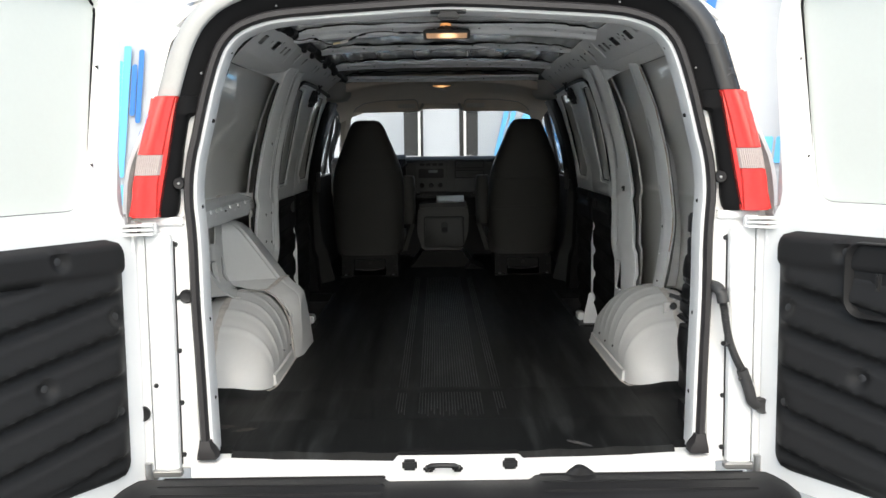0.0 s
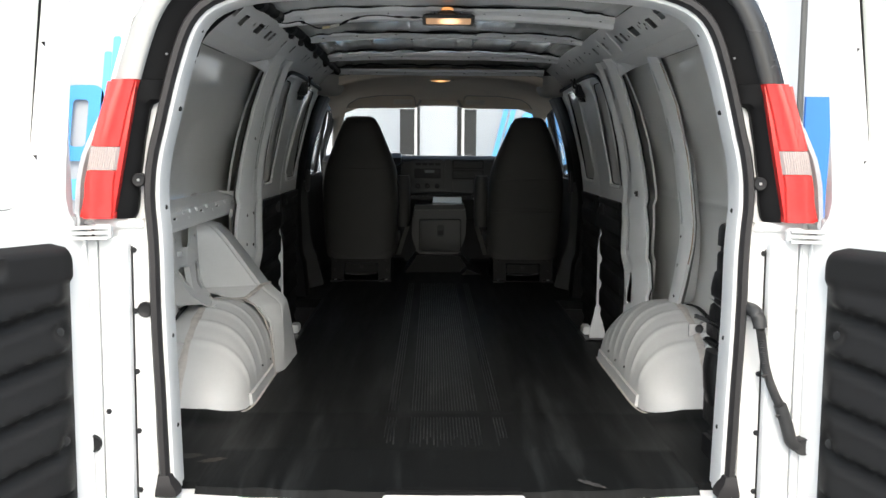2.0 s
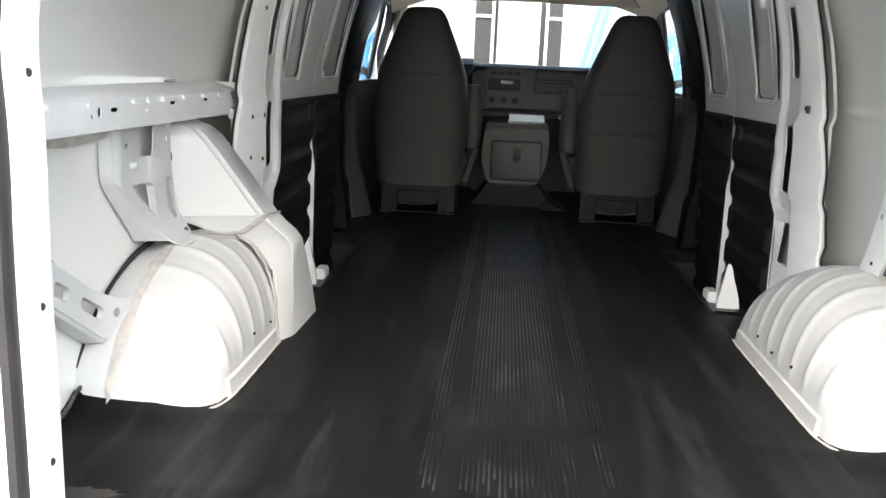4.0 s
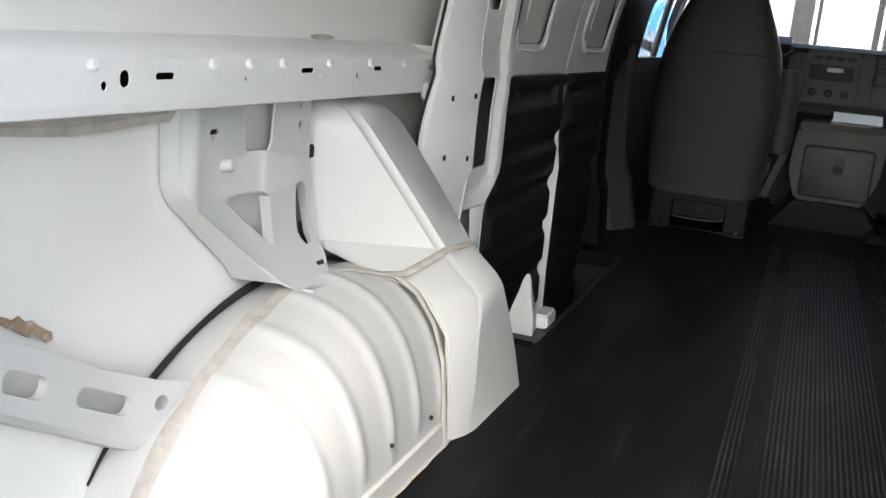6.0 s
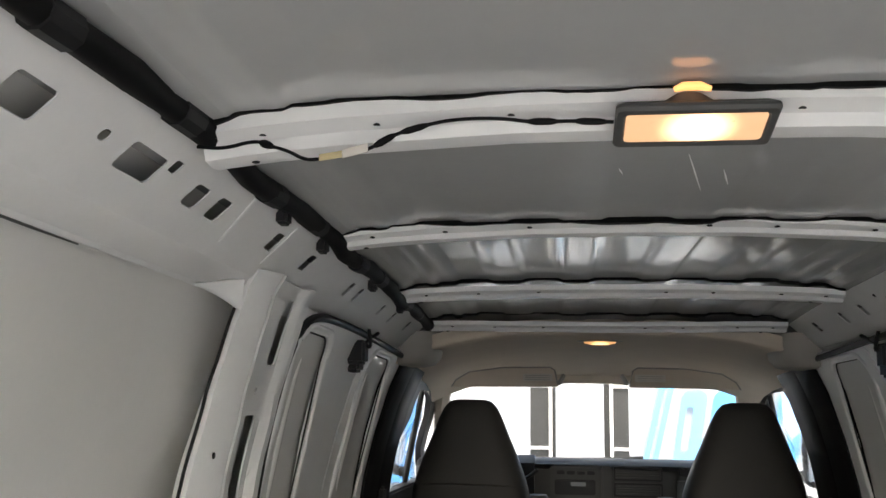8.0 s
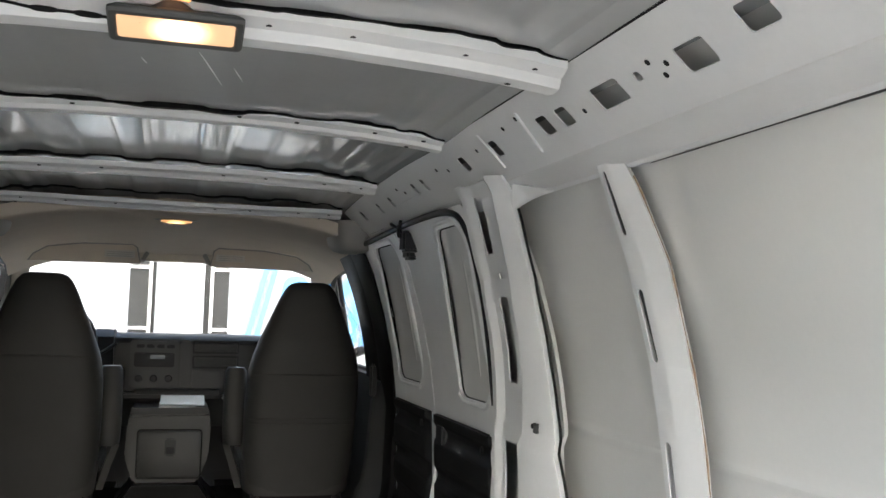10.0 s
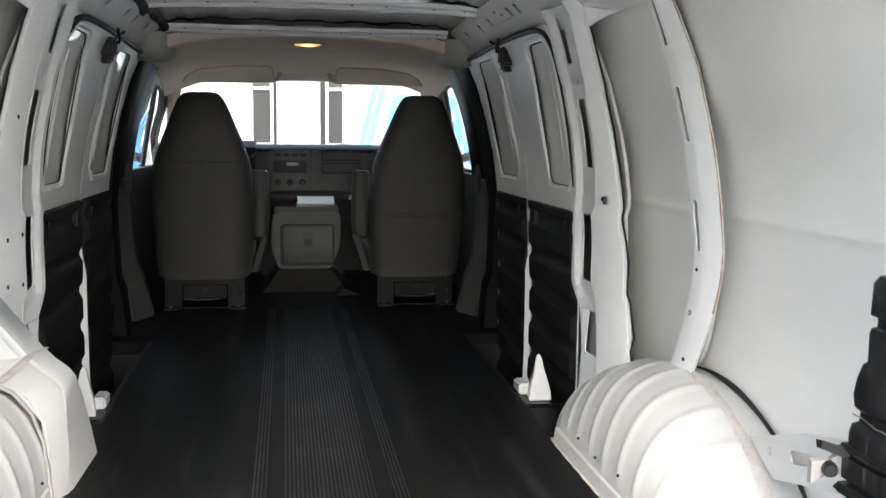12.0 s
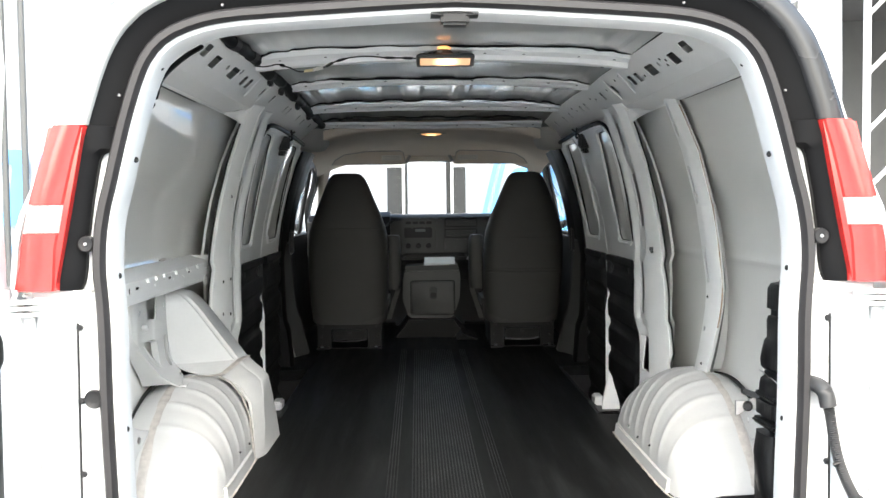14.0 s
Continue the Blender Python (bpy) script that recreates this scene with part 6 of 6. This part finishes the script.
bm = loft([[(x, y, z) for x, z in ((-0.147, 0.822), (-0.19, 0.947), (-0.183, 1.10), (-0.172, 1.145), (0.188, 1.15), (0.20, 1.10), (0.193, 0.947), (0.148, 0.822))] for y in (4.305, 4.75)])
bmesh.ops.bevel(bm, geom=bm.edges[:], offset=0.012, segments=2, affect="EDGES")
part("body", bm, GREY, cons)
lid = part("lid", loft([[(0.012 + (u - 0.012) * q, y, 0.958 + (v - 0.958) * q) for u, v in rounded(-0.131, 0.155, 0.848, 1.068, 0.015)] for q, y in ((1.0, 4.306), (0.99, 4.290), (0.95, 4.287))]), GREY, cons, "storage lid")
part("gap", plate(rounded(-0.138, 0.162, 0.842, 1.075, 0.018), [rounded(-0.131, 0.155, 0.848, 1.068, 0.015)], lambda u, v: Vector((u, 4.303, v)), 0.003), DARK, cons)
part("latch", boxed(-0.009, 0.041, 4.279, 4.292, 0.95, 1.035, 0.008), DASH, lid)
part("latch_cup", boxed(-0.003, 0.035, 4.276, 4.282, 0.962, 0.995, 0.004), BLACK, lid)
part("top_tray", loft([[(x, y, z) for x, z in ((-0.175, 1.143), (-0.165, 1.172), (0.18, 1.178), (0.192, 1.148))] for y in (4.30, 4.6)]), DASH, cons)
part("base", loft([[(x, y, z) for x, z in ((-0.25, F - 0.01), (-0.19, 0.76), (-0.15, 0.82), (0.15, 0.82), (0.19, 0.76), (0.26, F - 0.01))] for y in (4.25, 4.36, 4.75)]), SHINY, cons, "shiny black moulded base")
part("base_flap", loft([[(x, y, z) for x, z in ((0.16, F + 0.01), (0.2, F + 0.05), (0.30, F + 0.01))] for y in (4.05, 4.4)]), SHINY, cons)
solo("paper_sheet", loft([[(x, y, 1.18 + 0.006 * math.sin(3 * x + y) + (0.008 if y > 4.4 else 0)) for x in np.linspace(-0.045, 0.165, 7)] + [(x, y, 1.183 + 0.006 * math.sin(3 * x + y) + (0.008 if y > 4.4 else 0)) for x in np.linspace(0.165, -0.045, 7)] for y in (4.31, 4.37, 4.44, 4.5)]), PAPER, "white folded paper sheet on the engine cover", "paper")
solo("paper_sheet", loft([[(x, y, 1.187 + 0.30 * (y - 4.33)) for x in (-0.04, 0.165)] + [(x, y, 1.189 + 0.30 * (y - 4.33)) for x in (0.165, -0.04)] for y in (4.33, 4.47)]), PAPER, "white folded paper sheet on the engine cover", "paper")

dash = thing("dashboard", "dark grey plastic dashboard with radio and vents", "dashboard", at=(0, 4.7, 1.15))
bm = loft([[(x, y, z) for y, z in ((4.50, 1.24), (4.50, 1.47), (4.53, 1.495), (4.75, 1.50), (5.15, 1.46), (5.15, 1.05), (4.62, 1.05), (4.56, 1.22))] for x in (-0.84, -0.30, -0.29, 0.36, 0.37, 0.84)])
body = part("body", bm, DASH, dash)
part("top_pad", loft([[(x, y, z) for y, z in ((4.495, 1.492), (4.52, 1.508), (4.8, 1.515), (5.15, 1.475), (5.15, 1.465), (4.8, 1.50))] for x in np.linspace(-0.83, 0.83, 9)]), BLACK, dash)
panel = part("centre_panel", boxed(-0.195, 0.035, 4.483, 4.51, 1.255, 1.488, 0.008), GREYDASH, dash)
for k in range(4):
    part("switch", boxed(-0.165 + 0.047 * k, -0.128 + 0.047 * k, 4.476, 4.486, 1.448, 1.466, 0.003), BLACK, panel)
part("radio", boxed(-0.175, 0.015, 4.475, 4.486, 1.355, 1.425, 0.005), BLACK, panel)
part("display", boxed(-0.10, -0.03, 4.472, 4.477, 1.395, 1.415, 0.002), SCREEN, panel)
for k in range(3):
    part("knob", studs([(-0.15 + 0.07 * k, 4.484, 1.30)], 0.018, (0, -1, 0), 0.016, 14), BLACK, panel)
part("divider", boxed(0.042, 0.092, 4.478, 4.51, 1.25, 1.49, 0.008), GREYDASH, dash)
for z0, z1 in ((1.425, 1.487), (1.352, 1.415)):
    vent = part("vent", plate(rounded(0.10, 0.325, z0, z1, 0.008), [rounded(0.108, 0.317, z0 + 0.008, z1 - 0.008, 0.005)], lambda u, v: Vector((u, 4.482, v)), 0.012), BLACK, dash, "black air vent")
    for k in range(4):
        part("slat", boxed(0.11, 0.315, 4.49, 4.50, z0 + 0.012 + 0.011 * k, z0 + 0.015 + 0.011 * k), DASH, vent)
part("lower_panel", boxed(0.10, 0.325, 4.488, 4.51, 1.255, 1.345, 0.006), GREYDASH, dash)
part("glove_box", boxed(0.38, 0.80, 4.488, 4.52, 1.16, 1.44, 0.012), GREYDASH, dash)
part("side_vent", boxed(0.40, 0.56, 4.480, 4.50, 1.45, 1.488, 0.006), BLACK, dash)
part("shelf", boxed(-0.23, 0.36, 4.44, 4.56, 1.205, 1.232, 0.008), BLACK, dash)
part("shelf_mouth", boxed(-0.17, 0.24, 4.445, 4.52, 1.232, 1.25, 0.004), DARK, dash)
part("socket", studs([(0.262, 4.45, 1.215)], 0.014, (0, -1, 0), 0.01, 12), STEEL, dash)
part("column_shroud", boxed(-0.56, -0.42, 4.30, 4.55, 1.28, 1.40, 0.03, 3), BLACK, dash)
part("cluster_hood", loft([[(x, y, z) for y, z in ((4.46, 1.36), (4.42, 1.50), (4.48, 1.535), (4.62, 1.53), (4.62, 1.36))] for x in (-0.74, -0.27)]), BLACK, dash)
part("stalk", tube([(-0.42, 4.36, 1.36), (-0.28, 4.33, 1.45), (-0.25, 4.33, 1.475)], 0.009, 8), BLACK, dash)
wheel = thing("steering_wheel", "black steering wheel behind the driver's seat", "steering wheel", at=(-0.535, 4.3, 1.45))
turn = Matrix.Translation((-0.535, 4.24, 1.475)) @ pose(0, 0, 0, 62, 0, 0)
bm = bmesh.new()
rings = [[turn @ Vector(((0.19 + 0.015 * math.cos(b)) * math.cos(a), (0.19 + 0.015 * math.cos(b)) * math.sin(a), 0.015 * math.sin(b))) for b in [2 * math.pi * j / 8 for j in range(8)]] for a in [2 * math.pi * k / 36 for k in range(37)]]
part("rim", loft(rings, caps=False), BLACK, wheel, smooth=80)
bm = boxed(-0.08, 0.08, -0.06, 0.06, -0.03, 0.02, 0.015)
bm.transform(turn)
part("hub", bm, BLACK, wheel)
for a in (0, 180, 270):
    bm = tube([(0.06 * math.cos(radians(a)), 0.06 * math.sin(radians(a)), 0), (0.185 * math.cos(radians(a)), 0.185 * math.sin(radians(a)), 0)], 0.012, 6)
    bm.transform(turn)
    part("spoke", bm, BLACK, wheel)

# windscreen, bulkhead below it
screen = thing("window_1", "clear windscreen with a dark upper edge", "windscreen", kind="structure", at=(0, 4.8, 1.65))
glass = loft([[(x, y + dy - 0.10 * (x / 0.8) ** 2, z) for x in np.linspace(-0.80, 0.80, 17)] for y, z, dy in ((4.50, 1.88, 0), (4.86, 1.68, 0), (5.25, 1.46, 0), (5.253, 1.464, 0), (4.863, 1.684, 0), (4.503, 1.884, 0))], closed=False)
g_ = part("pane", glass, GLASS, screen)
g_.visible_shadow = False
part("header", boxed(-0.72, 0.72, 4.42, 4.52, 1.875, 1.91, 0.01), LINER, screen)
part("firewall", boxed(-0.90, 0.90, 5.15, 5.20, 0.5, 1.47), BLACK, screen)
for s in (-1, 1):
    part("cab_floor", boxed(s * 0.26, s * 0.90, 4.35, 5.15, 0.60, 0.69), BLACK, screen)
# bonnet out of view, added as a reflector for headliner and roof
part("bonnet", loft([[(x, y, z - 0.10 * (abs(x) / 0.9) ** 3) for x in np.linspace(-0.9, 0.9, 13)] + [(x, y, z - 0.02 - 0.10 * (abs(x) / 0.9) ** 3) for x in np.linspace(0.9, -0.9, 13)] for y, z in ((5.27, 1.44), (5.6, 1.39), (5.95, 1.30), (6.1, 1.20))]), WHITE, screen, "unseen white bonnet added to bounce light into the cab")
wiper = thing("wiper_arm", "black wiper arm resting on the windscreen", "wiper", at=(0, 5.2, 1.48))
part("arm", tube([(-0.35, 5.27, 1.49), (0.1, 5.24, 1.50), (0.3, 5.22, 1.51)], 0.008, 6), BLACK, wiper)

# ---- surroundings ----
BY = 10.6
fence = thing("backdrop_banner", "white cloth banner fence with blue printed marks", "banner", kind="structure")
rows = []
for z in [0.0, 0.6, 1.2, 1.8, 2.4, 3.0, 3.6, 4.4]:
    rows.append([(x, BY + 0.03 * math.sin(2.2 * x) + 0.02 * math.sin(5 * x + z), z) for x in np.linspace(-9, 5.6, 74)])
bm = loft([r + [(x, y + 0.02, z) for x, y, z in r[::-1]] for r in rows])
part("cloth", bm, TARP, fence, smooth=80)


def mark(pts, mat, holes=()):
    part("printed_mark", plate(pts, list(holes), lambda u, v: Vector((u, BY - 0.065, v)), 0.004), mat, fence)


def slant(u0, u1, v0, v1, lean, r=0.05):
    return [(u + lean * (v - v0), v) for u, v in rounded(u0, u1, v0, v1, r, 4)]


def logo(x, z, k):
    """Plain blue strokes and rings in the place of the printed mark, k metres high."""
    for j, (h0, h1, m) in enumerate(((0.25, 1.0, BLUE), (0.0, 0.9, SKYBLUE), (0.1, 1.0, SKYBLUE), (0.35, 1.0, BLUE))):
        mark(slant(x + 0.11 * k * j, x + 0.11 * k * j + 0.085 * k, z + h0 * k, z + h1 * k, 0.12, 0.035 * k), m)
    for j in range(3):
        u = x + 0.62 * k + 0.40 * k * j
        mark(slant(u, u + 0.32 * k, z + 0.08 * k, z + 0.66 * k, 0.12, 0.09 * k), SKYBLUE if j % 2 else BLUE2, [slant(u + 0.10 * k, u + 0.22 * k, z + 0.19 * k, z + 0.55 * k, 0.12, 0.03 * k)])
    for j in range(5):
        u = x + 0.62 * k + 0.26 * k * j
        mark(slant(u, u + 0.18 * k, z - 0.22 * k, z - 0.06 * k, 0.12, 0.02 * k), SKYBLUE)


for u, m in ((0.66, SKYBLUE), (0.76, SKYBLUE)):
    mark(slant(u, u + 0.065, 1.0, 2.5, 0.24, 0.02), m)
for k in range(4):
    u = 1.03 + 0.34 * k
    mark(slant(u, u + 0.28, 1.22, 2.06, 0.17, 0.10), BLUE2 if k % 2 else SKYBLUE, [slant(u + 0.10, u + 0.18, 1.40, 1.88, 0.17, 0.035)])
for u, z0, z1, m in ((-4.60, 1.2, 2.8, SKYBLUE), (-4.495, 1.2, 3.0, SKYBLUE), (-4.37, 2.05, 2.75, BLUE), (-4.285, 1.95, 2.95, BLUE)):
    u += 0.11 * (z0 - 1.2)
    mark(slant(u, u + (0.10 if m is SKYBLUE else 0.07), z0, z1, 0.11, 0.03), m)
for k in range(3):
    u = -4.22 + 0.42 * k
    mark(slant(u, u + 0.36, 1.18, 1.88, 0.1, 0.10), BLUE, [slant(u + 0.12, u + 0.24, 1.36, 1.70, 0.1, 0.03)])
logo(-7.6, 1.2, 1.75)
mark(slant(3.66, 3.80, 3.33, 4.0, 0.2, 0.03), BLUE)
for u in (4.48, 4.67):
    mark(slant(u, u + 0.15, 1.29, 1.66, 0.1, 0.03), SKYBLUE)
for u in (-0.82, -0.62, -1.05):
    mark(slant(u, u + 0.14, 0.95, 1.22, 0.12, 0.03), SKYBLUE)
for u in (-2.55, -2.1):
    mark(slant(u, u + 0.3, 1.0, 1.9, 0.1, 0.08), BLUE2, [slant(u + 0.09, u + 0.2, 1.2, 1.6, 0.1, 0.03)])

pier = thing("gantry_column", "white column between dark ladder-like steel sides", "column", at=(0.03, 8.5, 0))
part("column", boxed(-0.185, 0.235, 8.5, 8.8, 0, 5, 0.03), TARP, pier)
for s, x0, x1 in ((-1, -0.42, -0.19), (1, 0.24, 0.46)):
    part("dark_side", boxed(x0, x1, 8.62, 8.66, 0, 5), FRAMEPAINT, pier)
    xa = x0 + (0.17 if s < 0 else 0.05)
    part("bright_post", boxed(xa, xa + 0.028, 8.56, 8.6, 0, 5, 0.004), WHITE, pier)
    for k in range(8):
        part("rung", boxed(x0 if s < 0 else xa, xa if s < 0 else x1, 8.57, 8.60, 0.35 + 0.55 * k, 0.375 + 0.55 * k, 0.004), WHITE, pier)
# yard at the banner's ends
side = thing("yard_shed", "open dark shed with white lattice posts beyond the banner", "shed", at=(8, 11, 0))
part("back_wall", boxed(5.6, 16, 14, 14.2, 0, 6), SHED, side)
part("roof", boxed(5.4, 16, 9.6, 14.2, 4.6, 4.8), SHED, side)
for x in (5.75, 6.15):
    part("lattice_post", tube([(x, 10.2, 0), (x, 10.2, 5)], 0.05, 8), WHITE, side)
for k in range(6):
    part("lattice_bar", tube([(5.75, 10.2, 0.2 + 0.75 * k), (6.15, 10.2, 0.6 + 0.75 * k)], 0.03, 6), WHITE, side)
part("blue_board", boxed(4.92, 5.28, 10.3, 10.36, 0.62, 2.26), BLUE, side, "blue board")
for x in (-5.3, -5.05, 4.8):
    part("steel_post", tube([(x, 10.2, 0), (x, 10.2, 5)], 0.045, 8), GREY, side)
# unseen walls, added and sized to shape the light entering the van
solo("backdrop_wall", boxed(-30, 30, -20.2, -20, 0, 1.6), BOUNCEWALL, "unseen pale wall added behind to bounce light", "wall", kind="structure")
for k, x in enumerate((-9.2, 17)):
    solo("backdrop_wall", boxed(x, x + 0.2, -20, 15, 0, 2.4), BOUNCEWALL, "unseen pale wall added at the side to bounce light", "wall", kind="structure")
